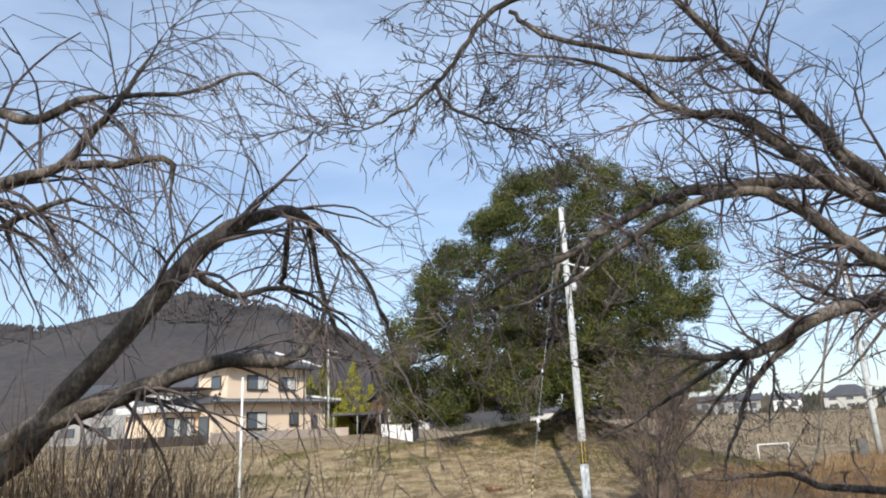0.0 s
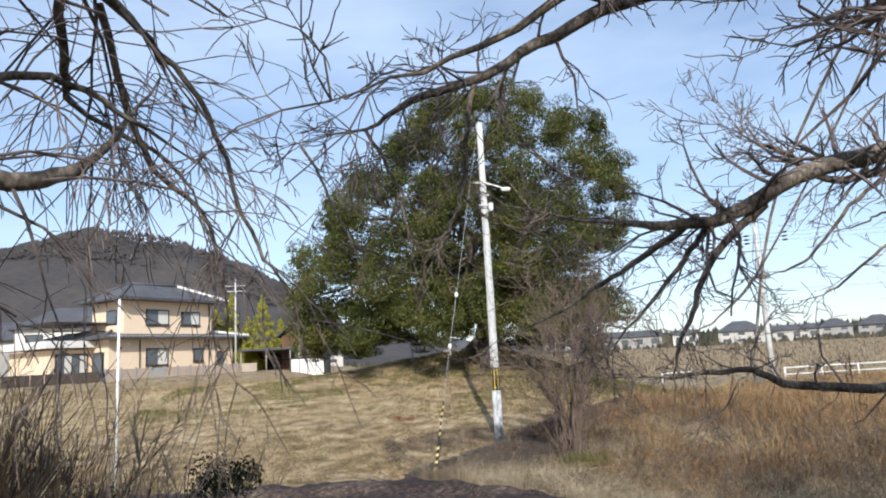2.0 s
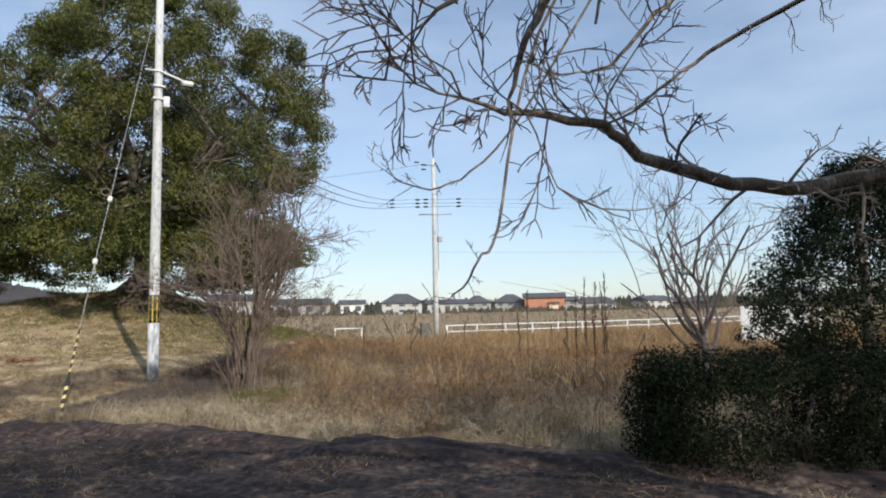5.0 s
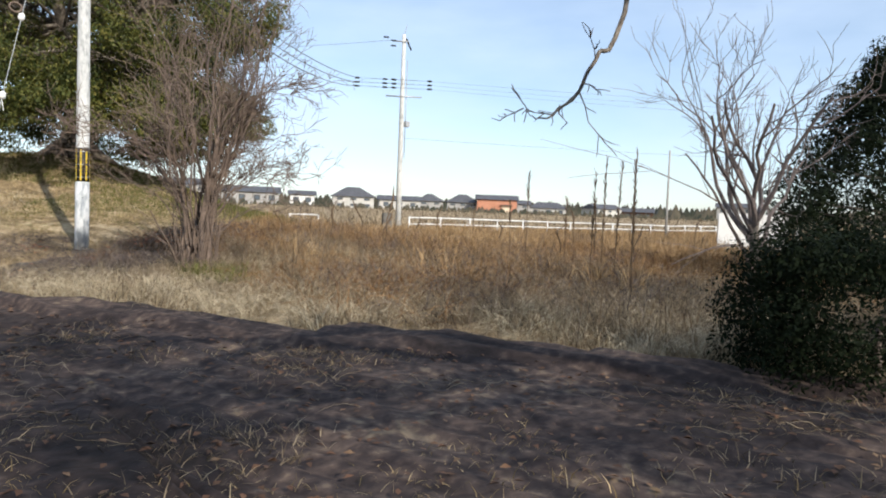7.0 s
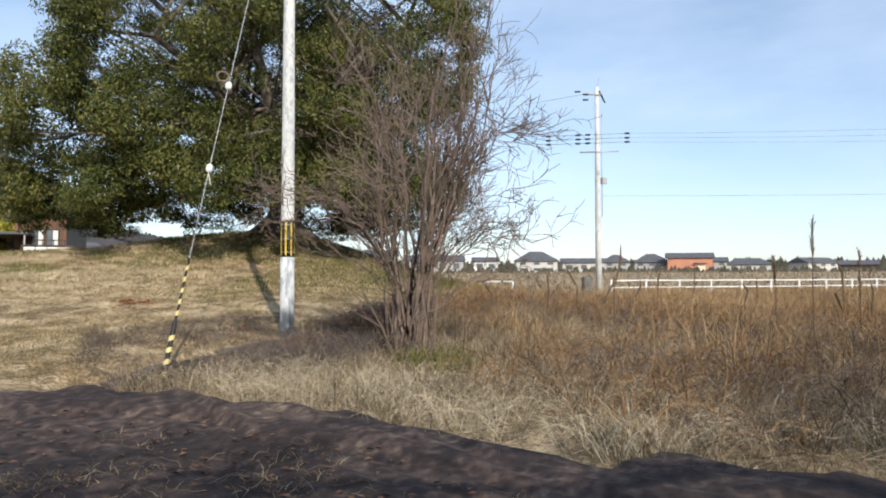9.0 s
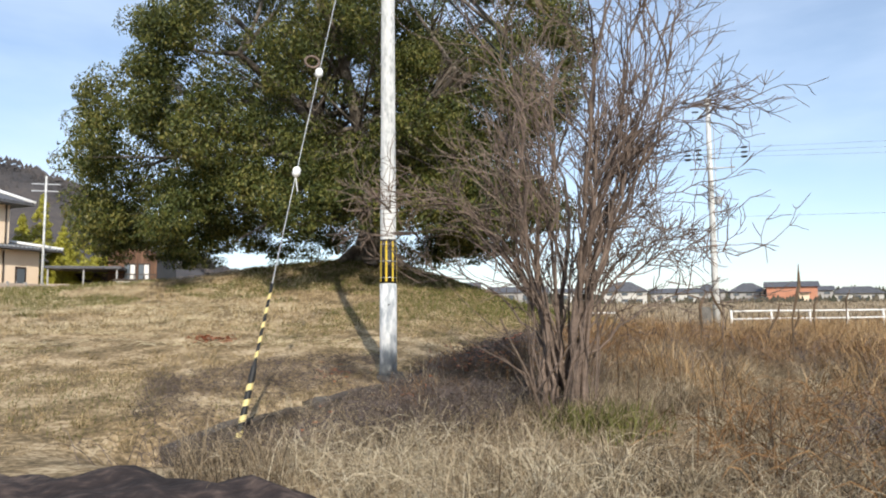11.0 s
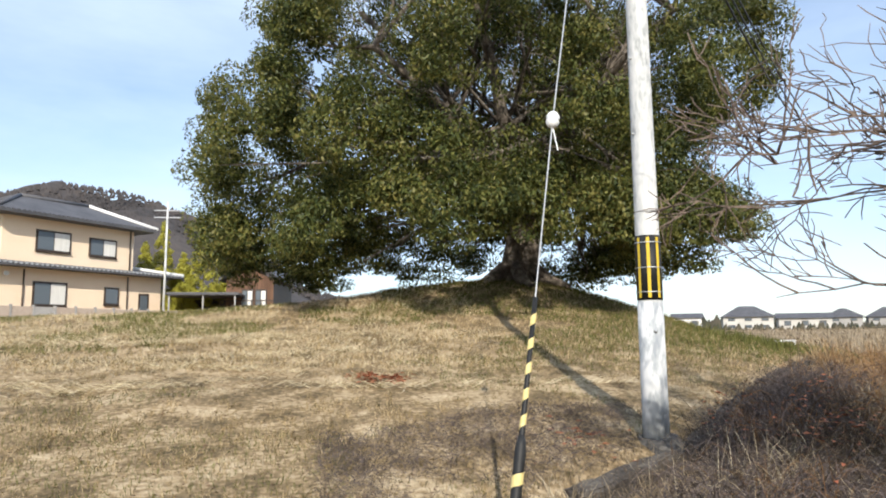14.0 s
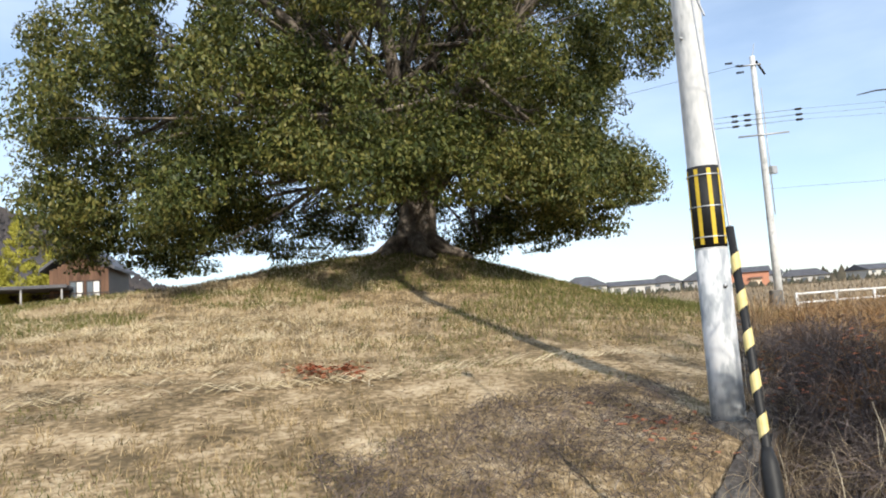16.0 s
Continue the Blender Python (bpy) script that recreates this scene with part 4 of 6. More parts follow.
def big_tree(at, leaves=780, size=0.122):
    """A broad evergreen whose crown almost meets the ground."""
    rng, r2 = np.random.default_rng(5), random.Random(5)
    tree = empty("evergreen_tree", Matrix.Translation(at), "huge broad evergreen tree with a dense domed crown", "tree")
    lobes = []
    tries = 0
    while len(lobes) < 150 and tries < 20000:
        tries += 1
        if tries % 3:
            d = rng.normal(size=3)
            d /= np.linalg.norm(d)
            if d[2] < -0.1:
                continue
            p = np.sign(d) * np.abs(d) ** 0.8
            p /= np.linalg.norm(p) ** 0.55
            c = np.array([9.6 * p[0], 6.3 * p[1], 5.6 + 7.9 * max(p[2], 0)]) * np.array([1, 1, rng.uniform(0.9, 1.0)])
        else:
            a, k = rng.uniform(0, 6.283), rng.uniform(0.78, 1.0)
            c = np.array([9.6 * k * math.cos(a), 6.3 * k * math.sin(a), rng.uniform(0.6, 6.0)])
        c[0] += 0.0 + 0.10 * (c[2] - 6)
        if c[0] > 0:
            c[0] *= min(0.84, 0.51 + 0.33 * c[2] / 9)
        if c[0] < 0:
            c[0] *= 1.0 - 0.05 * max(0.0, c[2] - 3.8)
        if c[0] < 0 and c[2] < 4.5:
            c[0] *= 0.93 + 0.07 * c[2] / 4.5
        r = rng.choice((1.1, 1.5, 2.1)) * rng.uniform(0.9, 1.1) * (0.72 if c[2] < 2.6 else 1)
        under = min(0.9, max(0.0, 0.02 * c[0] ** 2))
        c[2] = max(c[2], 0.35 - under + r * 0.72)
        if any(np.linalg.norm(c - o) < 0.655 * (r + q) for o, q in lobes):
            continue
        lobes.append((c, r))
    for i in range(16):
        a = -math.pi / 2 + (i - 7.5) * 0.17
        k = 0.62 + 0.28 * ((i * 0.618) % 1)
        lobes.append((np.array([7.6 * k * math.cos(a) * 1.15, 6.0 * k * math.sin(a), 1.45 + 1.4 * ((i * 0.377) % 1)]), rng.uniform(0.85, 1.25)))
    cs, rs = [], []
    heart = np.array([0.5, 0, 6.0])
    for c, r in lobes:
        outward = (c - heart) / np.linalg.norm(c - heart)
        for _ in range(int(5 + 7.5 * r)):
            d = rng.normal(size=3) + outward * 1.0 + np.array([0, 0, 0.25])
            d /= np.linalg.norm(d)
            q = c + d * r * rng.uniform(0.45, 0.98) * np.array([1, 1, 0.85])
            cs.append(q)
            rs.append(rng.choice((0.3, 0.42, 0.55, 0.7)) * rng.uniform(0.85, 1.15))
    for _ in range(240):
        d = rng.normal(size=3)
        d /= np.linalg.norm(d)
        cs.append(heart + d * np.array([6.4, 4.2, 5.0]) * rng.uniform(0.45, 0.95))
        rs.append(rng.uniform(0.5, 0.9))
    cs, rs = np.array(cs), np.array(rs)
    counts = (leaves * rs ** 2).astype(int)
    v = leaf_cloud(cs, rs, counts, size, rng, 0.6, 0.92, -0.65, 0.7)
    n = len(v) // 4
    fast_object("crown", v, np.full(n, 4), np.arange(n * 4), M_LEAF, tree)
    buf = ([], [])
    trunk = [(0, 0, -0.4), (0.05, 0, 0.4), (0.2, 0.1, 1.3), (0.1, 0.1, 2.6)]
    add_tube(buf, smooth_line(trunk, 3), [0.95, 0.8, 0.68, 0.62, 0.6, 0.58, 0.56, 0.53, 0.5, 0.48], 12)
    for i in range(7):
        a = i * 0.9
        add_tube(buf, [(0.5 * math.cos(a), 0.5 * math.sin(a), 0.35), (1.1 * math.cos(a), 1.1 * math.sin(a), -0.02), (1.8 * math.cos(a + 0.2), 1.8 * math.sin(a + 0.2), -0.3)], [0.3, 0.2, 0.08], 7)
    mesh_object("trunk", buf[0], buf[1], M_BARK, tree, "", True)
    order = r2.sample(range(len(cs)), 143)
    for i in range(13):
        buf = ([], [])
        a = i * 2.4
        tip = Vector((5.6 * math.cos(a), 4.2 * math.sin(a), 3.4 + 7.5 * ((i * 7) % 13) / 13))
        root = Vector((0.12, 0.1, 1.2 + 1.3 * ((i * 5) % 13) / 13))
        mid = root.lerp(tip, 0.5) + Vector((0, 0, 0.9)) + wobble(r2, 0.5)
        line = smooth_line([root, mid, tip], 5)
        add_tube(buf, line, [0.27 - 0.17 * k / (len(line) - 1) for k in range(len(line))], 7)
        for j in order[i * 11:i * 11 + 11]:
            c = Vector(cs[j])
            s = min(line[3:], key=lambda q: (q - c).length)
            m = s.lerp(c, 0.5) + wobble(r2, 0.4)
            add_tube(buf, smooth_line([s, m, c], 4), [0.09, 0.08, 0.07, 0.06, 0.055, 0.045, 0.035, 0.025, 0.015], 5)
            for _ in range(5):
                branch_tree(buf, m, (c - m) + wobble(r2, 1.2), 1.4, 0.025, 1, r2, 0.3, 0, 0.9, (2, 3), 4)
        mesh_object("limb", buf[0], buf[1], M_BARK, tree, "", True)
    return tree


TREE = big_tree((6.7, 38.0, zat(6.7, 38.0)))
# two unseen trees, added behind the start to shade the path and hedge
shade = big_tree((-3.5, -9.5, zat(-3.5, -9.5) - 1.0), 36, 0.2)
tagged(shade, "unseen evergreen tree added to cast shade on the path", "tree")
shade2 = copy_thing(shade, pose(11.5, -10.2, zat(11.5, -10.2) - 1.0, 0, 0, 140))
tagged(shade2, "unseen evergreen tree added to cast shade on the hedge", "tree")

# ---- bare many-stemmed shrub ----
def bare_shrub(at, tall, stems, lean_x, seed, label, twigs=9):
    rng = random.Random(seed)
    ob = empty("bare_shrub", Matrix.Translation(at), label, "shrub")
    for i in range(stems):
        buf = ([], [])
        a = rng.uniform(0, 6.28)
        foot = Vector((0.27 * math.cos(a) * rng.random() ** 0.5, 0.22 * math.sin(a) * rng.random() ** 0.5, -0.1))
        out = rng.uniform(0.03, 0.235)
        if rng.random() < 0.3:
            out *= 1.5
        h = tall * rng.uniform(0.6, 1.0) * (1.0 if out < 0.32 else 0.8)
        lean = Vector((math.cos(a), math.sin(a), 0)) * out * h + Vector((lean_x * h * 0.12, 0, 0))
        neck = foot + lean * 0.05 + Vector((0, 0, h * 0.27))
        mid = foot + lean * 0.42 + Vector((0, 0, h * 0.52)) + wobble(rng, 0.07)
        tip = foot + lean + Vector((0, 0, h))
        line = [p + wobble(rng, 0.034) for p in smooth_line([foot, neck + wobble(rng, 0.05), mid + wobble(rng, 0.17), foot.lerp(tip, 0.78) + wobble(rng, 0.26), tip], 4)]
        r0 = rng.uniform(0.016, 0.036) if i % 4 else rng.uniform(0.032, 0.048)
        add_tube(buf, line, [r0 * (1 - 0.85 * (k / (len(line) - 1)) ** 0.6) + 0.002 for k in range(len(line))], 6)
        for j in range(twigs):
            k = rng.randint(5, len(line) - 2)
            d = (line[k + 1] - line[k]).normalized()
            side = Vector((math.cos(a + rng.uniform(-1.6, 1.6)), math.sin(a + rng.uniform(-1.6, 1.6)), rng.uniform(0.1, 0.9)))
            branch_tree(buf, line[k], d * 0.9 + side * 0.8, rng.uniform(0.4, 1.1), r0 * 0.36, 2, rng, 0.36, 0, 0.75, (2, 4), 4, 0.5, 0.09, 0.0045)
        mesh_object("stem", buf[0], buf[1], M_SHRUB, ob)
    for i in range(16):
        buf = ([], [])
        a = rng.uniform(0, 6.28)
        branch_tree(buf, (0.3 * math.cos(a), 0.25 * math.sin(a), -0.1), (0.25 * math.cos(a), 0.25 * math.sin(a), 1), rng.uniform(0.7, 1.7), rng.uniform(0.012, 0.022), 1, rng, 0.14, 0, 0.6, (2, 4), 5, 0.4, 0.03, 0.004)
        mesh_object("sucker", buf[0], buf[1], M_SHRUB, ob)
    for i in range(17):
        buf = ([], [])
        a = rng.uniform(2.2, 3.0) if i < 8 else rng.uniform(-0.7, 0.7)
        reach = rng.uniform(1.6, 2.25)
        top = rng.uniform(1.5, 2.7) if i < 8 else rng.uniform(1.3, 3.9)
        tip = Vector((math.cos(a) * reach, math.sin(a) * reach, top))
        line = smooth_line([(0, 0, 0.5), (tip.x * 0.18, tip.y * 0.18, 0.62 * top), (tip.x * 0.55, tip.y * 0.55, 0.95 * top + 0.1), tip], 5)
        line = [p + wobble(rng, 0.03) for p in line]
        add_tube(buf, line, [0.024 - 0.021 * (k / (len(line) - 1)) ** 0.7 for k in range(len(line))], 5)
        for j in range(6 if i < 8 else 11):
            k = rng.randint(6, len(line) - 1)
            d = (line[k] - line[k - 1]).normalized()
            branch_tree(buf, line[k], d + wobble(rng, 1.0) + Vector((0, 0, 0.3)), rng.uniform(0.3, 0.6), 0.009, 2, rng, 0.34, 0, 0.9, (2, 4), 4, 0.5, 0.03, 0.0045)
        mesh_object("branch", buf[0], buf[1], M_SHRUB, ob)
    return ob


bare_shrub((5.54, 19.27, zat(5.54, 19.27)), 5.2, 31, 0.7, 3, "tall bare many-stemmed shrub standing in dry weeds", 6)


# ---- foreground cherry trees ----
def limb(parent, pts, r0, r1, rng, shoots, length, droop, depth=2, lift=0.0, material=M_BARK, up=0.0, from_k=0.1, minr=0.003, side_r=0.3):
    """One limb through a few control points, with side shoots of thin twigs."""
    buf = ([], [])
    line = smooth_line(pts, 5)
    n = len(line) - 1
    rad = [(r0 + (r1 - r0) * (k / n) ** 0.8) * min(1.0, 0.22 + 3.2 * (1 - k / n)) for k in range(n + 1)]
    line = [p + wobble(rng, 0.012) for p in line]
    add_tube(buf, line, rad, 9)
    ob = mesh_object("limb", buf[0], buf[1], material, parent, "", True)
    buf = ([], [])
    for _ in range(int(shoots * (0.95 if droop < 0.1 else 0.8))):
        k = rng.randint(int(n * from_k), n)
        d = (line[k] - line[k - 1]).normalized() if k else (line[1] - line[0]).normalized()
        out = d * 0.75 + wobble(rng, 1).normalized() * 0.9 + Vector((0, 0, up))
        branch_tree(buf, line[k], out, length * (rng.uniform(0.3, 0.95) if droop < 0.1 else rng.uniform(0.5, 1.2)), min(max(0.005, rad[k] * side_r), 0.02), depth, rng, 0.42 if droop < 0.1 else 0.2, droop, 0.95, (3, 6) if droop < 0.1 else (2, 4), 5, 0.4, lift, minr, (0.25, 0.6))
    if buf[0]:
        tagged(mesh_object("twig_spray", buf[0], buf[1], M_TWIG, ob), kind="stuff")
    return ob


crng = random.Random(21)
cherry = empty("cherry_tree", pose(7.2, 3.6, zat(7.2, 3.6)), "leafless cherry tree with spreading dark limbs over the bank", "tree")
cz = Vector((7.2, 3.6, zat(7.2, 3.6)))


def off(pts, o):
    return [Vector(p) - o for p in pts]


tube("trunk", off([(7.2, 3.6, cz.z - 0.3), (7.15, 3.7, cz.z + 0.8), (6.9, 3.9, cz.z + 1.8), (6.4, 4.3, 3.9)], cz), [0.34, 0.28, 0.25, 0.2], 12, M_BARK, cherry)
R = lambda *p: off(p, cz)
# the lower long limb, seen for most of the way down the bank
limb(cherry, R((6.6, 4.2, 3.5), (5.4, 5.6, 4.5), (4.69, 6.05, 4.50), (3.72, 6.1, 4.34), (2.97, 6.1, 4.0), (2.6, 6.12, 3.95), (2.0, 6.15, 3.98), (1.3, 6.2, 4.15)), 0.13, 0.012, crng, 46, 0.95, 0.02, 2, up=0.25)
limb(cherry, R((2.75, 6.15, 4.0), (2.42, 6.4, 3.78), (2.05, 6.42, 3.56), (1.6, 6.4, 3.33), (1.05, 6.4, 3.1)), 0.035, 0.006, crng, 12, 0.5, 0.02, 1, up=0.2)
limb(cherry, R((3.1, 6.12, 4.03), (2.85, 6.25, 3.93), (2.6, 6.3, 3.62), (2.24, 6.3, 3.27), (1.87, 6.3, 2.95)), 0.035, 0.006, crng, 11, 0.5, 0.03, 2, up=0.1)
limb(cherry, R((3.25, 6.12, 4.07), (2.85, 6.2, 3.7), (2.64, 6.2, 3.29), (2.49, 6.2, 3.0), (2.44, 6.25, 2.6)), 0.038, 0.006, crng, 12, 0.5, 0.03, 2, up=0.1)
limb(cherry, R((6.6, 4.3, 3.0), (5.6, 5.9, 2.85), (4.5, 6.25, 2.68), (3.45, 6.3, 2.72), (3.1, 6.3, 2.86), (2.5, 6.3, 2.84), (1.9, 6.25, 2.86)), 0.065, 0.008, crng, 34, 0.7, 0.0, 2, up=0.3)
limb(cherry, R((4.85, 5.95, 4.5), (4.6, 6.5, 4.42), (4.29, 6.8, 4.43), (3.98, 6.8, 4.66), (3.69, 6.8, 4.78), (3.4, 6.8, 4.95)), 0.05, 0.01, crng, 26, 0.8, 0.0, 2, up=0.3)
# upper limbs overhead
limb(cherry, R((5.4, 4.0, 4.0), (3.6, 3.95, 4.1), (2.8, 3.9, 4.32), (2.4, 3.9, 4.63), (2.03, 3.9, 4.84), (1.5, 3.9, 4.73), (0.75, 3.9, 4.27), (0.15, 3.95, 4.08)), 0.07, 0.014, crng, 44, 0.9, 0.02, 2, up=0.2)
limb(cherry, R((5.4, 4.0, 4.3), (3.6, 3.95, 4.45), (2.9, 3.9, 4.68), (2.4, 3.9, 5.02), (2.03, 3.9, 5.36), (1.6, 3.9, 5.46), (1.1, 3.9, 5.82), (0.3, 3.9, 5.95)), 0.075, 0.014, crng, 48, 1.0, 0.02, 2, up=0.1)
limb(cherry, R((5.4, 4.0, 4.5), (3.8, 3.95, 4.5), (2.9, 3.9, 4.85), (2.4, 3.9, 5.47), (2.03, 3.9, 5.87), (1.7, 3.9, 6.3), (1.2, 4.0, 6.9)), 0.075, 0.02, crng, 40, 1.0, 0.02, 2, up=0.0)
limb(cherry, R((5.6, 4.4, 4.3), (3.6, 5.0, 5.2), (2.2, 5.4, 5.35), (1.55, 5.5, 5.11), (1.02, 5.5, 4.83), (0.6, 5.5, 4.68), (0.3, 5.5, 4.5), (-0.26, 5.5, 4.39)), 0.075, 0.008, crng, 40, 0.8, 0.03, 2, up=0.1)
limb(cherry, R((6.4, 4.4, 4.0), (7.2, 6.0, 6.8), (7.0, 8.5, 7.6), (5.9, 9.8, 5.2), (5.16, 9.73, 2.9), (4.93, 9.73, 2.6), (4.7, 9.73, 2.27), (4.42, 9.73, 2.11), (4.28, 9.73, 2.16)), 0.032, 0.005, crng, 9, 0.35, 0.0, 1, up=0.2, from_k=0.6)
limb(cherry, R((7.0, 8.5, 7.5), (6.4, 9.2, 5.8), (5.2, 9.5, 3.9), (4.4, 9.5, 3.25), (3.9, 9.5, 3.22), (3.45, 9.4, 3.4)), 0.02, 0.005, crng, 10, 0.35, 0.0, 1, up=-0.1, from_k=0.55)

# sprays that hang into the open sky between the two trees
limb(cherry, R((2.03, 3.9, 6.6), (1.2, 3.9, 6.55), (0.54, 3.9, 6.35), (0.31, 3.9, 6.18), (0.1, 3.9, 5.88), (-0.03, 3.9, 5.71), (-0.23, 3.9, 5.55), (-0.5, 3.9, 5.42), (-0.65, 3.9, 5.47)), 0.03, 0.006, crng, 44, 0.65, 0.0, 2, up=0.1)
limb(cherry, R((-0.03, 3.9, 5.71), (0.08, 3.9, 5.54), (0.3, 3.9, 5.42), (0.56, 3.9, 5.31), (0.82, 3.9, 5.17)), 0.016, 0.006, crng, 40, 0.6, 0.0, 2, up=0.1)
limb(cherry, R((0.51, 3.9, 6.26), (0.74, 3.9, 6.07), (1.2, 3.9, 5.92), (1.66, 3.9, 5.83), (2.03, 3.9, 5.87)), 0.016, 0.022, crng, 18, 0.5, 0.0, 2, up=0.1)
limb(cherry, R((1.0, 5.5, 4.8), (0.92, 5.5, 4.45), (0.9, 5.5, 4.16), (0.85, 5.5, 4.0), (0.76, 5.5, 3.81), (0.69, 5.5, 3.71), (0.58, 5.5, 3.59)), 0.02, 0.006, crng, 12, 0.35, 0.0, 1)
limb(cherry, R((0.3, 5.5, 4.5), (0.49, 5.5, 4.11), (0.49, 5.5, 4.01), (0.53, 5.5, 3.84), (0.56, 5.5, 3.66)), 0.012, 0.005, crng, 10, 0.35, 0.0, 1)
limb(cherry, R((-0.1, 5.5, 4.4), (0.07, 5.5, 4.06), (0.18, 5.5, 3.81), (0.3, 5.5, 3.73), (0.41, 5.5, 3.71)), 0.010, 0.004, crng, 10, 0.35, 0.0, 1)
limb(cherry, R((0.86, 5.5, 4.08), (0.95, 5.5, 4.01), (1.05, 5.5, 3.89), (1.24, 5.5, 3.83), (1.47, 5.5, 3.78)), 0.010, 0.004, crng, 10, 0.35, 0.0, 1, up=0.2)
limb(cherry, R((5.4, 6.2, 4.2), (4.81, 6.3, 4.08), (4.36, 6.3, 4.01), (4.15, 6.3, 3.93), (3.67, 6.3, 3.82)), 0.016, 0.004, crng, 6, 0.3, 0.0, 1, up=0.2)
limb(cherry, R((5.6, 6.0, 4.9), (5.3, 7.2, 4.6), (4.95, 7.5, 4.25), (4.55, 7.5, 3.85), (4.2, 7.5, 3.7), (3.85, 7.5, 3.62)), 0.03, 0.005, crng, 12, 0.45, 0.0, 1, up=0.15)
limb(cherry, R((5.7, 6.0, 4.4), (5.5, 7.2, 4.1), (5.1, 7.5, 3.75), (4.7, 7.5, 3.5), (4.35, 7.5, 3.42)), 0.024, 0.005, crng, 12, 0.45, 0.0, 1, up=0.15)

wrng = random.Random(8)
weeping = empty("weeping_cherry", pose(-4.6, 3.6, zat(-4.6, 3.6)), "leafless weeping cherry with thick crooked limbs and hanging twigs", "tree")
wz = Vector((-4.6, 3.6, zat(-4.6, 3.6)))
W = lambda *p: off(p, wz)
tube("trunk", W((-4.6, 3.6, wz.z - 0.3), (-4.45, 3.8, wz.z + 0.5), (-4.0, 4.1, 2.9)), [0.3, 0.26, 0.22], 12, M_BARK, weeping)
limb(weeping, W((-4.1, 4.1, 2.7), (-3.06, 4.4, 3.29), (-2.65, 4.4, 3.76), (-1.83, 4.35, 4.66), (-1.52, 4.5, 4.96), (-1.2, 4.7, 5.1), (-0.95, 5.2, 5.0), (-0.92, 5.6, 4.9)), 0.125, 0.02, wrng, 22, 1.0, 0.13, 2, from_k=0.3)
limb(weeping, W((-3.3, 4.35, 3.15), (-2.86, 4.4, 3.54), (-2.14, 4.4, 3.77), (-1.64, 4.4, 3.94), (-1.2, 4.5, 3.94), (-1.04, 4.8, 4.12), (-0.92, 5.5, 4.85)), 0.095, 0.022, wrng, 34, 1.0, 0.22, 2, from_k=0.2, side_r=0.22)
limb(weeping, W((-4.0, 4.2, 4.6), (-3.36, 4.5, 5.34), (-2.9, 4.5, 5.5), (-2.51, 4.5, 6.0), (-2.14, 4.5, 6.63)), 0.07, 0.015, wrng, 60, 1.3, 0.24, 2, from_k=0.1)
limb(weeping, W((-3.9, 4.15, 2.9), (-4.1, 4.2, 3.8), (-4.0, 4.2, 4.6)), 0.12, 0.08, wrng, 4, 0.8, 0.2, 1)
limb(weeping, W((-2.9, 4.5, 5.5), (-2.5, 4.5, 5.48), (-2.08, 4.5, 5.49), (-2.06, 4.5, 5.21)), 0.035, 0.022, wrng, 20, 0.9, 0.28, 2)
limb(weeping, W((-1.2, 4.7, 5.1), (-1.35, 5.2, 4.75), (-1.42, 5.5, 4.67), (-0.87, 5.5, 4.3), (-0.61, 5.5, 3.85)), 0.03, 0.008, wrng, 22, 0.9, 0.22, 2)
limb(weeping, W((-0.95, 5.3, 5.0), (-0.65, 5.5, 4.6), (-0.41, 5.5, 3.87), (-0.21, 5.5, 3.55), (-0.05, 5.5, 3.32)), 0.022, 0.005, wrng, 16, 0.6, 0.16, 1)
limb(weeping, W((-1.1, 5.0, 5.05), (-1.02, 5.5, 4.36), (-0.68, 5.5, 3.99), (-0.56, 5.5, 3.5), (-0.5, 5.5, 3.0)), 0.024, 0.005, wrng, 18, 0.7, 0.16, 1)
limb(weeping, W((-1.85, 4.4, 4.6), (-1.6, 4.6, 4.45), (-1.2, 4.7, 4.5), (-0.9, 4.9, 4.35), (-0.5, 5.0, 4.1)), 0.035, 0.008, wrng, 22, 0.8, 0.16, 2)

limb(weeping, W((-2.49, 4.5, 6.05), (-1.98, 4.5, 6.05), (-1.54, 4.5, 6.2), (-1.32, 4.5, 6.12), (-1.05, 4.5, 5.89)), 0.022, 0.005, wrng, 16, 0.5, 0.12, 2)
limb(weeping, W((-3.9, 4.5, 5.9), (-3.43, 4.5, 5.95), (-3.15, 4.5, 5.87), (-2.82, 4.5, 6.02), (-2.49, 4.5, 6.05)), 0.05, 0.03, wrng, 18, 1.1, 0.26, 2)
limb(weeping, W((-4.0, 4.2, 4.8), (-3.6, 4.4, 5.1), (-3.36, 4.5, 5.0), (-2.9, 4.5, 5.2), (-2.5, 4.6, 5.15)), 0.05, 0.012, wrng, 18, 1.0, 0.26, 2)

# dry stalks and suckers on the bank
x, y = field(grng, 18000, -6.5, 0.6, 4.2, 8.8, lambda x, y: x < -0.75 + 0.3 * np.sin(y * 3))
k = grng.uniform(-1, 1, len(x)) < patchy(x, y, 2.2) + 0.25 - 0.5 * ss(-1.6, 0.2, x)
x, y = x[k], y[k]
tagged(blades("bank_stalks", x, y, grng.uniform(1.2, 2.5, len(x)) * (1 - 0.4 * ss(-1.8, -0.4, x)) * (1 - 0.35 * ss(6.5, 9, y)), 0.011, grng.uniform(0.05, 0.4, len(x)), M_STALK, grng), "tall brown dead stalks covering the bank", "weeds", kind="stuff")
x, y = field(grng, 1500, -6.5, 0.2, 4.2, 8.5, lambda x, y: patchy(x, y, 1.7) > -0.2)
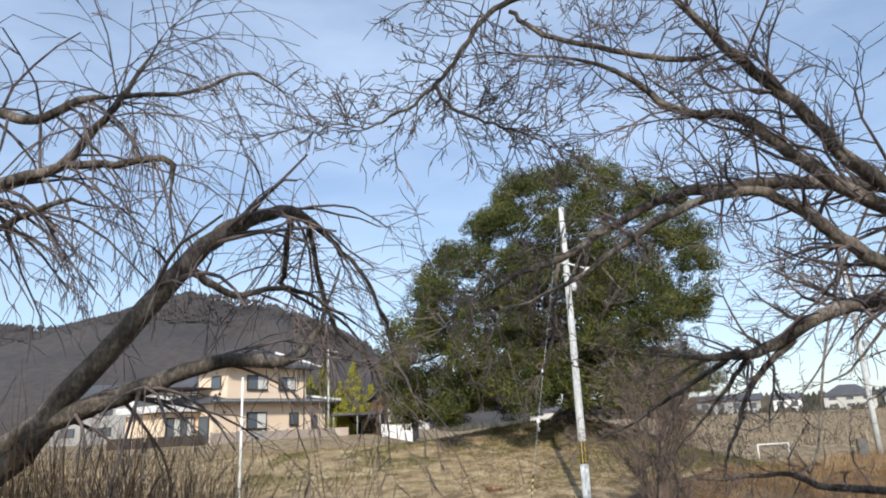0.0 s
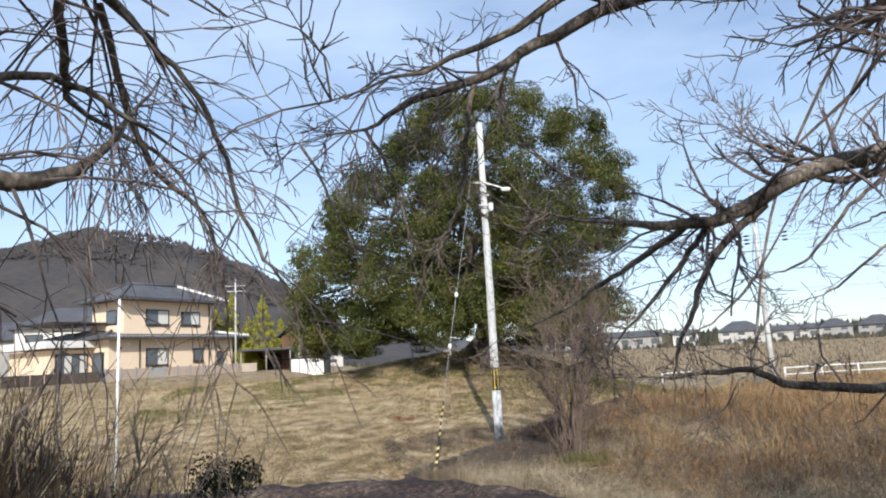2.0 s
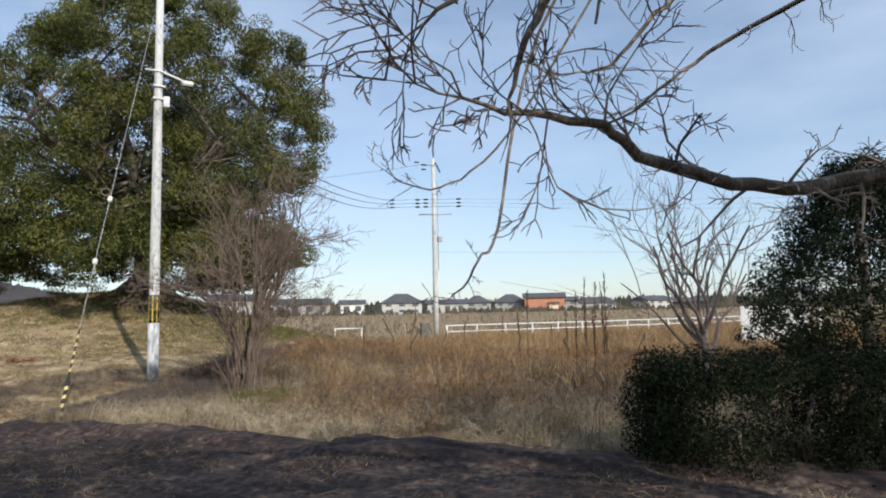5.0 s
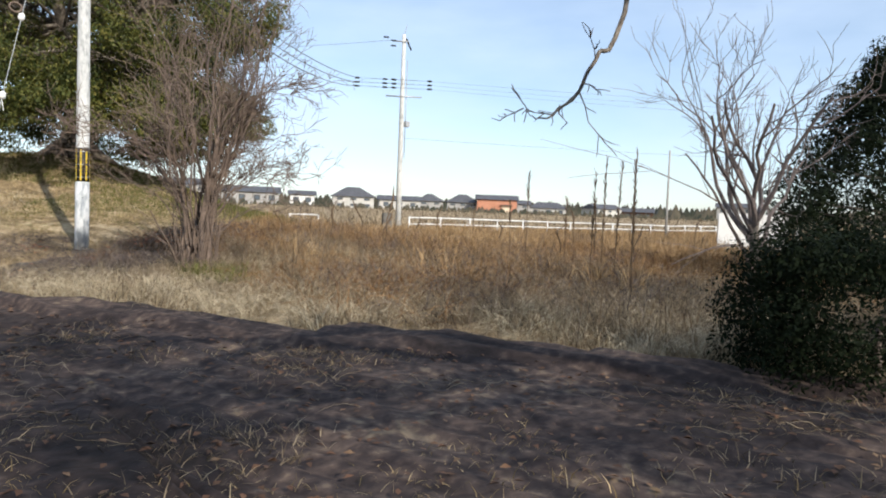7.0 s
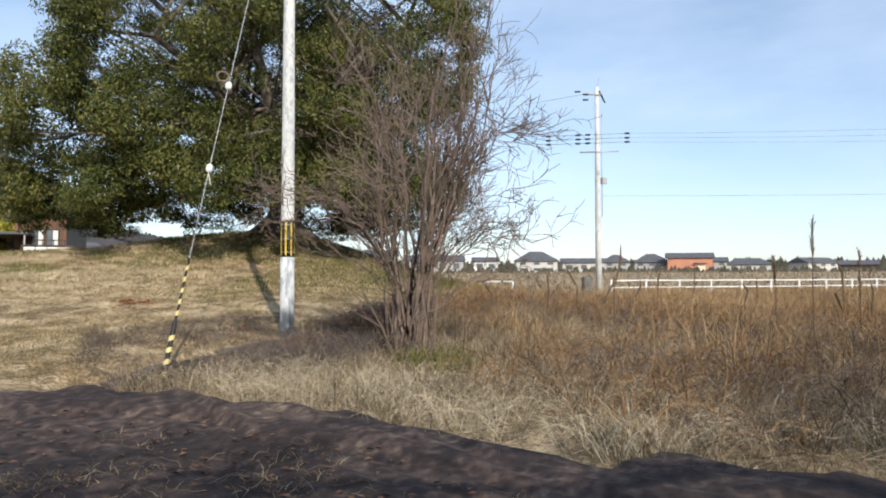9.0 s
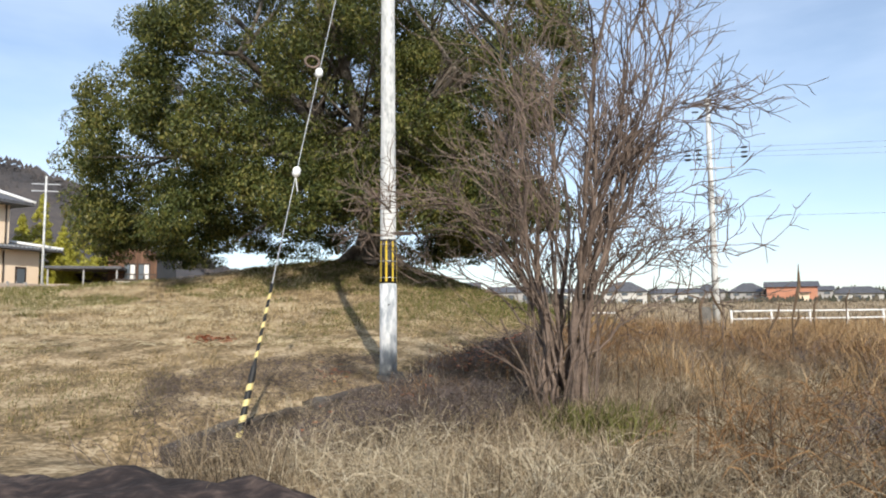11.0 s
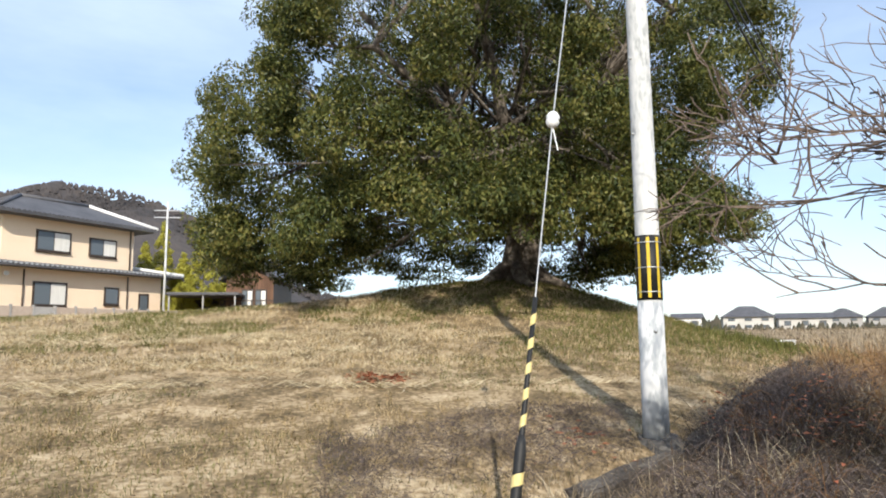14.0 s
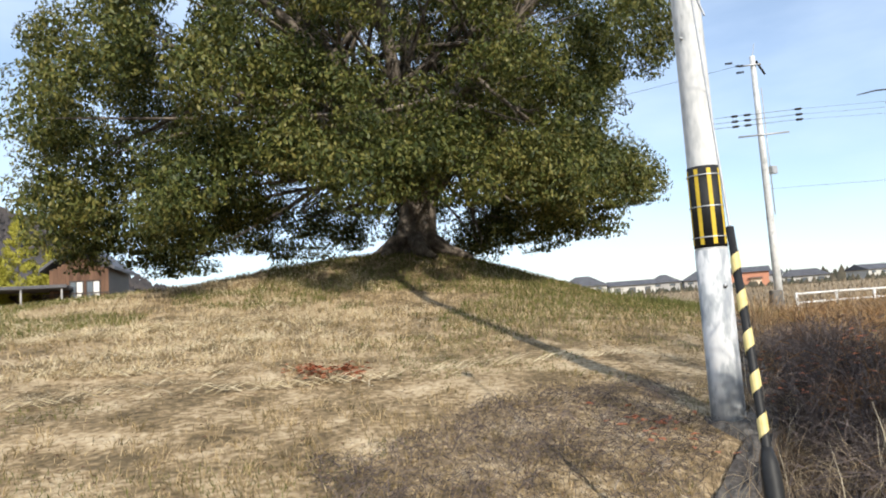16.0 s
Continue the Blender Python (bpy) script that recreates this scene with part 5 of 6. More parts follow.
tagged(blades("bank_straw", x, y, grng.uniform(0.8, 1.9, len(x)) * (1 - 0.5 * ss(-2.0, -0.4, x)), 0.011, grng.uniform(0.1, 0.85, len(x)), M_PALE, grng), "pale bent straw among the dead stalks", "straw", kind="stuff")
x, y = field(grng, 26000, -9, 10, -2, 9.5, lambda x, y: y < edge(x) - 5)
tagged(blades("bank_grass", x, y, grng.uniform(0.05, 0.2, len(x)), 0.008, grng.uniform(0.3, 1.0, len(x)), M_LAWN, grng), "dry grass on the slope of the bank", "grass", kind="stuff")


# bare twiggy bushes along the bank
brng = random.Random(33)


def twig_bush(at, tall, stems, seed):
    rng = random.Random(seed)
    ob = empty("twiggy_bush", Matrix.Translation(at), "leafless brown twiggy bush on the bank", "bush", "bushes along the bank")
    for i in range(stems):
        buf = ([], [])
        a, out = rng.uniform(0, 6.28), rng.uniform(0.05, 0.4)
        h = tall * rng.uniform(0.7, 1.05)
        pts, rad = branch_tree(buf, (0.12 * math.cos(a), 0.12 * math.sin(a), -0.1), (math.cos(a) * out, math.sin(a) * out, 1), h, rng.uniform(0.009, 0.016), 2, rng, 0.09, -0.02, 0.6, (3, 6), 4, 0.3, 0.0, 0.003, (0.25, 0.5))
        mesh_object("stem", buf[0], buf[1], M_SHRUB if i % 3 else M_TWIG, ob)
    return ob


for i in range(24):
    bx, by = -0.95 - 3.6 * ((i * 0.618) % 1), 4.7 + 3.0 * ((i * 0.377 + 0.2) % 1)
    twig_bush((bx, by, zat(bx, by)), brng.uniform(1.5, 2.1) - 0.45 * max(0, bx + 1.8), 8, 300 + i)

# ---- evergreen shrubs and hedge ----
def leafy(name, at, lumps, leaves, size, material, label, category, seed, stems=(), droop=0.2, group=""):
    """A shrub of leaf clumps (x, y, z, r) over a few stems."""
    rng = np.random.default_rng(seed)
    ob = empty(name, Matrix.Translation(at), label, category, group)
    cs, rs = np.array([l[:3] for l in lumps]), np.array([l[3] for l in lumps])
    v = leaf_cloud(cs, rs, (leaves * rs ** 2).astype(int), size, rng, droop, 0.95)
    n = len(v) // 4
    fast_object("foliage", v, np.full(n, 4), np.arange(n * 4), material, ob)
    for s in stems:
        tube("stem", s, [0.04 - 0.02 * i / (len(s) - 1) for i in range(len(s))], 6, M_TWIG, ob)
    return ob


srng = random.Random(4)
for (sx0, sy0, h, w) in ((-1.62, 11.1, 2.0, 0.42), (-2.9, 10.2, 1.9, 0.5), (-4.6, 11.8, 2.2, 0.7)):
    z0 = zat(sx0, sy0)
    h -= z0
    lumps = [(srng.uniform(-w, w) * 0.7, srng.uniform(-w, w) * 0.7, h - 0.28 + srng.uniform(-0.3, 0.1), srng.uniform(0.18, 0.3)) for _ in range(9)]
    leafy("round_shrub", (sx0, sy0, z0), lumps, 3200, 0.06, M_SHADED_LEAF, "small dark clipped evergreen shrub on bare stems", "shrub", int(10 * w), [[(0, 0, -0.1), (srng.uniform(-0.1, 0.1), 0, h * 0.5), l[:3]] for l in lumps[:5]], group="clipped shrubs below the bank")

# the clipped hedge by the path
lumps = []
hrng = random.Random(9)
for _ in range(620):
    u, w, z = hrng.uniform(0, 6.0), hrng.uniform(-0.62, 0.62), hrng.uniform(0.05, 1.3)
    if z < 1.0 and abs(w) < 0.32 and u > 0.4:
        continue
    lumps.append((0.75 * u + 0.66 * w, -0.66 * u + 0.75 * w, z + 0.05 * math.sin(2.3 * u), hrng.uniform(0.22, 0.34)))
leafy("hedge", (7.5, 9.95, zat(7.5, 9.95)), lumps, 2600, 0.05, M_SHADED_LEAF, "dense clipped evergreen hedge beside the path, shade in its leaf colour", "hedge", 31, [[(0.3 + 0.6 * i, -0.26 - 0.53 * i, -0.2), (0.3 + 0.6 * i, -0.2 - 0.53 * i, 0.5), (0.4 + 0.6 * i, -0.26 - 0.53 * i, 0.9)] for i in range(8)])

# dark pine behind the hedge
prng = random.Random(12)
lumps = []
for i in range(230):
    z = 0.3 + 5.4 * (i / 230) ** 1.1
    rr = 4.6 * (1 - z / 6.1) + 0.25
    a, k = i * 2.39, prng.uniform(0.35, 1.0) ** 0.5 * (0.7 if z < 1.1 else 1)
    lumps.append((rr * k * math.cos(a), rr * k * math.sin(a) * 0.8, z + 0.14 * rr * k * math.sin(3 * a), prng.uniform(0.28, 0.55)))
pine = leafy("pine_tree", (20.0, 13.0, zat(20.0, 13.0)), lumps, 1300, 0.11, M_SHADED_LEAF, "dark pine tree with layered boughs behind a hedge", "tree", 41)
tube("trunk", [(0, 0, -0.2), (0.1, 0, 2.4), (0, 0.1, 5.4)], [0.2, 0.13, 0.03], 8, M_BARK, pine)
for i, l in enumerate(lumps[::6]):
    tube("bough", [(0.05, 0, l[2] - 0.35), (l[0] * 0.6, l[1] * 0.6, l[2] - 0.18), l[:3]], [0.05, 0.03, 0.012], 5, M_BARK, pine)

# bare small tree by the hedge
rt = empty("bare_tree", pose(12.6, 12.6, zat(12.6, 12.6)), "small leafless tree with thin upright branches behind a hedge", "tree")
rrng = random.Random(15)
tube("trunk", [(0, 0, -0.2), (0, 0, 0.8), (-0.05, 0, 1.5)], [0.1, 0.085, 0.07], 8, M_BARK, rt)
for i in range(9):
    buf = ([], [])
    a = i * 0.72
    branch_tree(buf, (-0.03, 0, 0.9 + 0.08 * i), (0.75 * math.cos(a) - 0.15, 0.5 * math.sin(a), 0.95), 2.3, 0.042, 3, rrng, 0.32, 0, 0.8, (3, 4), 6, 0.45, 0.08, 0.004, (0.4, 0.65))
    mesh_object("branch", buf[0], buf[1], M_TWIG, rt)
buf = ([], [])
branch_tree(buf, (-0.05, 0, 0.7), (-1, -0.05, 0.75), 3.3, 0.035, 2, rrng, 0.08, 0, 0.5, (3, 5), 5, 0.3, -0.02, 0.004)
mesh_object("branch", buf[0], buf[1], M_TWIG, rt)

# tall dead weeds with dark seed heads
trng = random.Random(17)
for px, py, top, head in ((12.76, 18.17, 2.6, 0.3), (11.95, 15.55, 2.55, 0.62), (12.15, 15.45, 2.8, 0.6), (11.85, 14.9, 2.72, 0.66), (11.75, 14.45, 2.85, 0.6), (11.45, 14.2, 2.62, 0.62), (14.6, 18.6, 2.05, 0.5), (15.4, 18.3, 2.1, 0.45), (14.2, 20.2, 2.0, 0.35)):
    z0 = zat(px, py)
    h = top - z0
    lt = empty("dead_weed", pose(px, py, z0), "tall dead weed stalk with a dark dried seed head", "weed", "tall dead weeds in the field")
    lean = trng.uniform(-0.12, 0.16)
    tube("stalk", [(0, 0, -0.1), (lean * 0.3, 0, h * 0.5), (lean, 0, h * 0.97)], [0.012, 0.010, 0.005], 5, M_STALK, lt)
    buf = ([], [])
    for k in range(70):
        f = 1 - head * trng.random()
        u = min(1.0, max(0.0, (f - 0.5) / 0.5))
        start = (lean * (0.3 * min(1, f * 2) + 0.7 * u), 0, h * f * 0.97)
        branch_tree(buf, start, (trng.uniform(-1, 1), trng.uniform(-1, 1), 2.2), trng.uniform(0.06, 0.16), 0.008, 0, trng, 0.1, 0, 0.5, (1, 2), 3, 0.6, 0.05, 0.005)
    tagged(mesh_object("seed_head", buf[0], buf[1], M_STALK, lt), kind="stuff")
# upright weed canes nearer by
for i in range(16):
    px, py = trng.uniform(9, 26), trng.uniform(19, 33)
    if wall_side(px, py) > -1:
        continue
    h = trng.uniform(1.0, 2.0)
    cane = tube("weed_cane", [(0, 0, -0.05), (trng.uniform(-0.1, 0.1), 0, h * 0.5), (trng.uniform(-0.3, 0.3), 0, h * 0.8), (trng.uniform(-0.4, 0.4), 0, h)], [0.012, 0.018, 0.035, 0.006], 5, M_STALK)
    cane.matrix_basis = pose(px, py, zat(px, py))
    tagged(cane, "dark dead weed cane standing in dry grass", "weed", "dead canes in the field")

# white measuring stakes on the lawn's far side
for sx0, sy0, top in ((-6.06, 20.1, 5.03),):
    st = tube("stake", [(0, 0, -0.2), (0.02, 0, top - zat(sx0, sy0))], [0.045, 0.035] if top > 4 else [0.02, 0.016], 8, M_WHITE)
    st.matrix_basis = pose(sx0, sy0, zat(sx0, sy0))
    tagged(st, "thin white pole standing beyond the dead stalks", "pole")

# ---- the house ----
U, N = Vector((0.61, 0.79, 0)).normalized(), Vector((-0.79, 0.61, 0)).normalized()
HOUSE_M = Matrix(((U.x, N.x, 0, -18.5), (U.y, N.y, 0, 58.6), (0, 0, 1, 0), (0, 0, 0, 1)))
house = empty("house", HOUSE_M, "two-storey cream stucco house with dark hipped tile roofs", "house")


def hip_roof(name, x0, x1, y0, y1, z, rise, ridge, parent, thick=0.16):
    """A hipped roof with a thick eave and its ridge along x."""
    ym = (y0 + y1) / 2
    vs = [(x0, y0, z), (x1, y0, z), (x1, y1, z), (x0, y1, z), (x0 + ridge, ym, z + rise), (x1 - ridge, ym, z + rise)]
    low = [(a, b, z - thick) for a, b, _ in vs[:4]]
    fs = [(0, 1, 5, 4), (1, 2, 5), (2, 3, 4, 5), (3, 0, 4), (6, 7, 1, 0), (7, 8, 2, 1), (8, 9, 3, 2), (9, 6, 0, 3), (9, 8, 7, 6)]
    roof = mesh_object(name, vs + low, fs, M_ROOF, parent)
    for a, b in ((0, 4), (1, 5), (2, 5), (3, 4), (4, 5)):
        tube("ridge_cap", [Vector(vs[a]) + Vector((0, 0, 0.05)), Vector(vs[b]) + Vector((0, 0, 0.05))], [0.13, 0.13], 6, M_WHITE if (a, b) == (1, 5) else M_ROOF, roof)
    n = int((x1 - x0) / 0.3)
    for i in range(n):
        xx = x0 + (i + 0.5) * (x1 - x0) / n
        part("eave_tile", box((xx - 0.09, y0 - 0.03, z - 0.06), (xx + 0.09, y0 + 0.12, z + 0.07), 0.02), M_STEEL if rise < 1.2 else M_ROOF, roof)
    return roof


def window(parent, x0, x1, z0, z1, y, panes=2, depth=0.07, material=M_DARKWOOD):
    w = part("window", box((x0 - 0.08, y - depth, z0 - 0.08), (x1 + 0.08, y - 0.003, z1 + 0.08)), material, parent)
    for i in range(panes):
        a, b = x0 + (x1 - x0) * i / panes + 0.03, x0 + (x1 - x0) * (i + 1) / panes - 0.03
        part("pane", box((a, y - depth - 0.015, z0 + 0.03), (b, y - depth - 0.004, z1 - 0.03)), M_GLASS if i % 2 == 0 else M_CURTAIN, w)
    part("sill", box((x0 - 0.12, y - depth - 0.08, z0 - 0.14), (x1 + 0.12, y - depth + 0.03, z0 - 0.085), 0.01), material, w)
    return w


HB = 2.3
part("lower_wall", box((-1.4, 0, HB), (10.9, 8.5, 5.95)), M_STUCCO, house)
part("upper_wall", box((0.1, 0.35, 5.9), (8.8, 4.6, 9.05)), M_STUCCO, house)
hip_roof("lower_roof", -2.3, 12.0, -1.0, 9.4, 6.05, 1.0, 4.2, house)
hip_roof("upper_roof", -0.95, 9.85, -0.75, 5.75, 9.15, 1.5, 3.1, house)
window(house, 2.15, 4.2, 7.1, 8.25, 0.35)
window(house, 5.6, 7.4, 7.1, 8.15, 0.35)
window(house, 1.95, 3.9, 3.75, 5.05, 0.0)
window(house, 6.6, 7.5, 3.95, 4.95, 0.0, 1)
d = part("door", box((9.1, -0.06, HB + 0.35), (9.9, -0.003, 4.75), 0.01), M_DARKWOOD, house)
part("door_panel", box((9.22, -0.075, 3.3), (9.78, -0.063, 4.6)), M_GLASS, d)
part("door_handle", box((9.16, -0.12, 3.5), (9.20, -0.062, 3.75), 0.008), M_STEEL, d)
for xx in (1.3, 8.2):
    tube("downpipe", [(xx, -0.06, HB), (xx, -0.06, 5.8)], [0.045, 0.045], 7, M_DARKWOOD, house)
tube("downpipe", [(8.5, 0.28, 6.3), (8.5, 0.28, 9.1)], [0.045, 0.045], 7, M_DARKWOOD, house)
part("wall_lamp", box((0.15, -0.22, 5.35), (0.4, -0.003, 5.6), 0.04), M_WHITE, house)
part("vent_hood", box((-0.5, -0.15, 5.1), (-0.3, -0.003, 5.25), 0.03), M_DARKWOOD, house)
# the wing with the covered balcony on the side
part("wing_wall", box((-4.6, 2.2, HB), (-1.4, 8.0, 5.2)), M_STUCCO, house)
window(house, -4.2, -1.8, 2.7, 4.8, 2.2, 4)
part("balcony_slab", box((-5.4, 1.5, 5.3), (-1.42, 8.2, 5.85), 0.03), M_WHITE, house)
part("balcony_roof", box((-4.4, 2.4, 7.2), (-0.02, 7.4, 7.35), 0.02), M_DARKWOOD, house)
for xx in (-4.3, -2.8, -1.3):
    tube("balcony_post", [(xx, 2.5, 5.85), (xx, 2.5, 7.2)], [0.06, 0.06], 6, M_DARKWOOD, house)
part("balcony_rail", box((-4.4, 2.42, 6.6), (-0.02, 2.5, 6.68)), M_DARKWOOD, house)
for x0, x1, z0, z1, xp in ((1.2, 2.6, 7.1, 8.3, 0.1), (0.5, 2.0, 2.6, 4.9, -1.4)):
    w = part("window", box((xp - 0.07, x0, z0), (xp - 0.003, x1, z1)), M_DARKWOOD, house)
    part("pane", box((xp - 0.085, x0 + 0.1, z0 + 0.1), (xp - 0.073, x1 - 0.1, z1 - 0.1)), M_GLASS, w)

fence = empty("block_fence", HOUSE_M @ Matrix.Translation((0, -2.2, 0)), "low beige panel fence with posts before a house", "fence")
for i in range(11):
    x0 = -3.0 + i * 1.25
    zb = 2.15
    part("fence_panel", box((x0 + 0.06, -0.05, zb), (x0 + 1.19, 0.05, zb + 1.35), 0.015), M_BLOCK if i != 3 else M_GREYWALL, fence)
    part("fence_post", box((x0 - 0.06, -0.08, zb - 0.4), (x0 + 0.06, 0.08, zb + 1.45), 0.015), M_GREYWALL, fence)
dark_fence = empty("timber_fence", HOUSE_M @ Matrix.Translation((-3.2, -2.0, 0)), "dark timber fence running beside a house", "fence")
for i in range(8):
    part("fence_board", box((-0.05 + 0.0 * i, 0.1 + i * 0.9, 2.1), (0.05, 0.95 + i * 0.9, 3.4), 0.01, Matrix.Rotation(radians(50), 4, "Z")), M_DARKWOOD, dark_fence)

carport = empty("carport", pose(-8.6, 66.5, 0), "low carport with a flat dark roof beside a house", "carport")
part("roof", box((-2.2, -2.2, 4.55), (2.6, 2.5, 4.75), 0.04), M_ROOF, carport)
for xx in (-2.0, 0.2, 2.3):
    tube("post", [(xx, -2.0, 2.2), (xx, -2.0, 4.55)], [0.06, 0.06], 6, M_GREYWALL, carport)
part("back_wall", box((-2.1, 2.2, 2.2), (2.5, 2.4, 4.5)), M_DARKWOOD, carport)
part("side_panel", box((-1.9, -2.15, 2.2), (-0.6, -2.05, 3.5)), M_BLOCK, carport)

hut = empty("wooden_house", pose(-5.3, 69.5, 0, 0, 0, -8) @ Matrix.Diagonal((0.74, 1, 0.97, 1)), "brown timber-clad house with a dark gabled roof", "house")
part("wall", box((-2.3, -2.5, 2.2), (2.3, 3.5, 6.1)), M_DARKWOOD, hut)
for i in range(15):
    part("board", box((-2.3 + i * 0.307, -2.54, 2.4), (-2.3 + i * 0.307 + 0.29, -2.503, 6.0 + 0.9 * (1 - abs(i - 7) / 7))), M_BOARD, hut)
gable = [(-2.9, -3.0, 5.9), (0, -3.0, 7.6), (2.9, -3.0, 5.9), (2.9, -3.0, 6.1), (0, -3.0, 7.82), (-2.9, -3.0, 6.1)]
vs = gable + [(a, 4.0, c) for a, b, c in gable]
fs = [(0, 1, 4, 5), (1, 2, 3, 4), (11, 10, 7, 6), (10, 9, 8, 7), (5, 4, 10, 11), (4, 3, 9, 10), (1, 0, 6, 7), (2, 1, 7, 8), (0, 5, 11, 6), (3, 2, 8, 9)]
mesh_object("roof", vs, fs, M_ROOF, hut)
window(hut, -0.7, 0.3, 3.9, 5.2, -2.55, 2, 0.06)
window(hut, 0.6, 1.6, 3.9, 5.2, -2.55, 2, 0.06)
part("veranda", box((-2.4, -3.6, 3.7), (2.6, -2.56, 3.82)), M_DARKWOOD, hut)
part("veranda_rail", box((-2.4, -3.62, 4.35), (2.6, -3.54, 4.43)), M_DARKWOOD, hut)
for i in range(6):
    tube("veranda_post", [(-2.35 + i * 0.97, -3.58, 2.2), (-2.35 + i * 0.97, -3.58, 4.4)], [0.045, 0.045], 5, M_DARKWOOD, hut)
shed = empty("garage", pose(-4.6, 62.0, 0) @ Matrix.Diagonal((0.8, 1, 1, 1)), "low garage with bright white doors below the house", "garage")
part("body", box((-1.9, 0, 1.6), (1.9, 4, 3.75)), M_DARKWOOD, shed)
for i in range(4):
    part("door_leaf", box((-1.7 + i * 0.87, -0.05, 1.7), (-0.9 + i * 0.87, -0.004, 3.6), 0.01), M_WHITE, shed)

for i, (cx, cy, h, w) in enumerate(((-12.2, 69.0, 6.9, 1.5), (-9.3, 69.0, 6.5, 1.75), (-7.7, 70.0, 4.3, 1.2), (-13.9, 70.5, 5.6, 1.3), (-10.6, 68.2, 4.4, 1.3))):
    z0 = zat(cx, cy)
    lr = random.Random(50 + i)
    lumps = []
    for k in range(70):
        t = k / 70
        a = k * 2.4
        r = w * (1 - t) ** 0.75 * lr.uniform(0.55, 0.95)
        lumps.append((r * math.cos(a), r * math.sin(a), 0.5 + h * t + lr.uniform(-0.2, 0.2), 0.2 + 0.26 * (1 - t)))
    c = leafy("cypress", (cx, cy, z0), lumps, 1500, 0.15, M_YELLOW_LEAF, "bright yellow-green conical cypress in a garden", "tree", 60 + i, [[(0, 0, -0.2), (0, 0, h * 0.5), (0, 0, h)]], -0.6, "garden cypresses")

mast = empty("power_pole", pose(-11.3, 66.0, 0), "slim grey power pole beside a house", "utility pole")
tube("shaft", [(0, 0, 2.0), (0, 0, 11.2)], [0.095, 0.065], 8, M_CONCRETE, mast)
for z in (10.6, 10.1):
    tube("cross_arm", [(-0.9, 0, z), (0.9, 0, z)], [0.05, 0.05], 5, M_STEEL, mast)

# ---- mountain and distance ----
RX, RZ = [-420, -300, -228, -190, -150, -112, -80, -60, -42, -10, 60, 150], [60, 74, 66, 74, 84, 78, 66, 56, 46, 24, 8, 0]
mx, my = np.arange(-460, 200, 4.0), np.arange(190, 640, 6.0)
MX, MY = np.meshgrid(mx, my)
prof = np.where(MY < 400, np.clip((MY - 190) / 210, 0, 1) ** 0.9, np.clip(1 - (MY - 400) / 300, 0, 1))
bumps = 1.6 * np.sin(MX * 0.9 + MY * 0.37) * np.sin(MY * 0.71 + MX * 0.3) + 1.1 * np.sin(MX * 1.7 - MY) + 3 * np.sin(MX * 0.06 + MY * 0.03) * np.sin(MY * 0.05)
MZ = 0.5 + (np.interp(MX, RX, RZ) + bumps) * prof + 0 * MX
quad = (np.arange(len(my) - 1)[:, None] * len(mx) + np.arange(len(mx) - 1)[None, :]).ravel()
loops = np.stack([quad, quad + 1, quad + len(mx) + 1, quad + len(mx)], 1).ravel()
hill = fast_object("mountain", np.stack([MX.ravel(), MY.ravel(), MZ.ravel()], 1), np.full(len(quad), 4), loops, M_MOUNTAIN)
tagged(hill, "bare brown wooded mountain on the horizon", "mountain", kind="structure")
mrng = np.random.default_rng(77)
n = 5200
tx, ty = mrng.uniform(-440, 80, n), mrng.uniform(330, 405, n)
tp = np.clip((ty - 190) / 210, 0, 1) ** 0.9
tz = 0.5 + np.interp(tx, RX, RZ) * tp
v = np.empty((n, 6, 3), dtype=np.float32)
hh = mrng.uniform(1.6, 3.4, n)
for i, (a, b, c) in enumerate(((-1, 0, 0.1), (0, -1, 0.25), (1, 0, 0.1), (0, 1, 0.25), (0.2, 0, 1.0), (0, 0, -0.3))):
    v[:, i] = np.stack([tx + a * hh * 0.45, ty + b * hh * 0.45, tz + c * hh], 1)
i6 = np.arange(n)[:, None] * 6
loops = (i6 + np.array([0, 1, 4, 1, 2, 4, 2, 3, 4, 3, 0, 4])[None, :]).ravel()
tagged(fast_object("mountain_woods", v.reshape(-1, 3), np.full(n * 4, 3), loops, M_MOUNTAIN), "leafless trees along the mountain's ridge", "woods", kind="stuff")


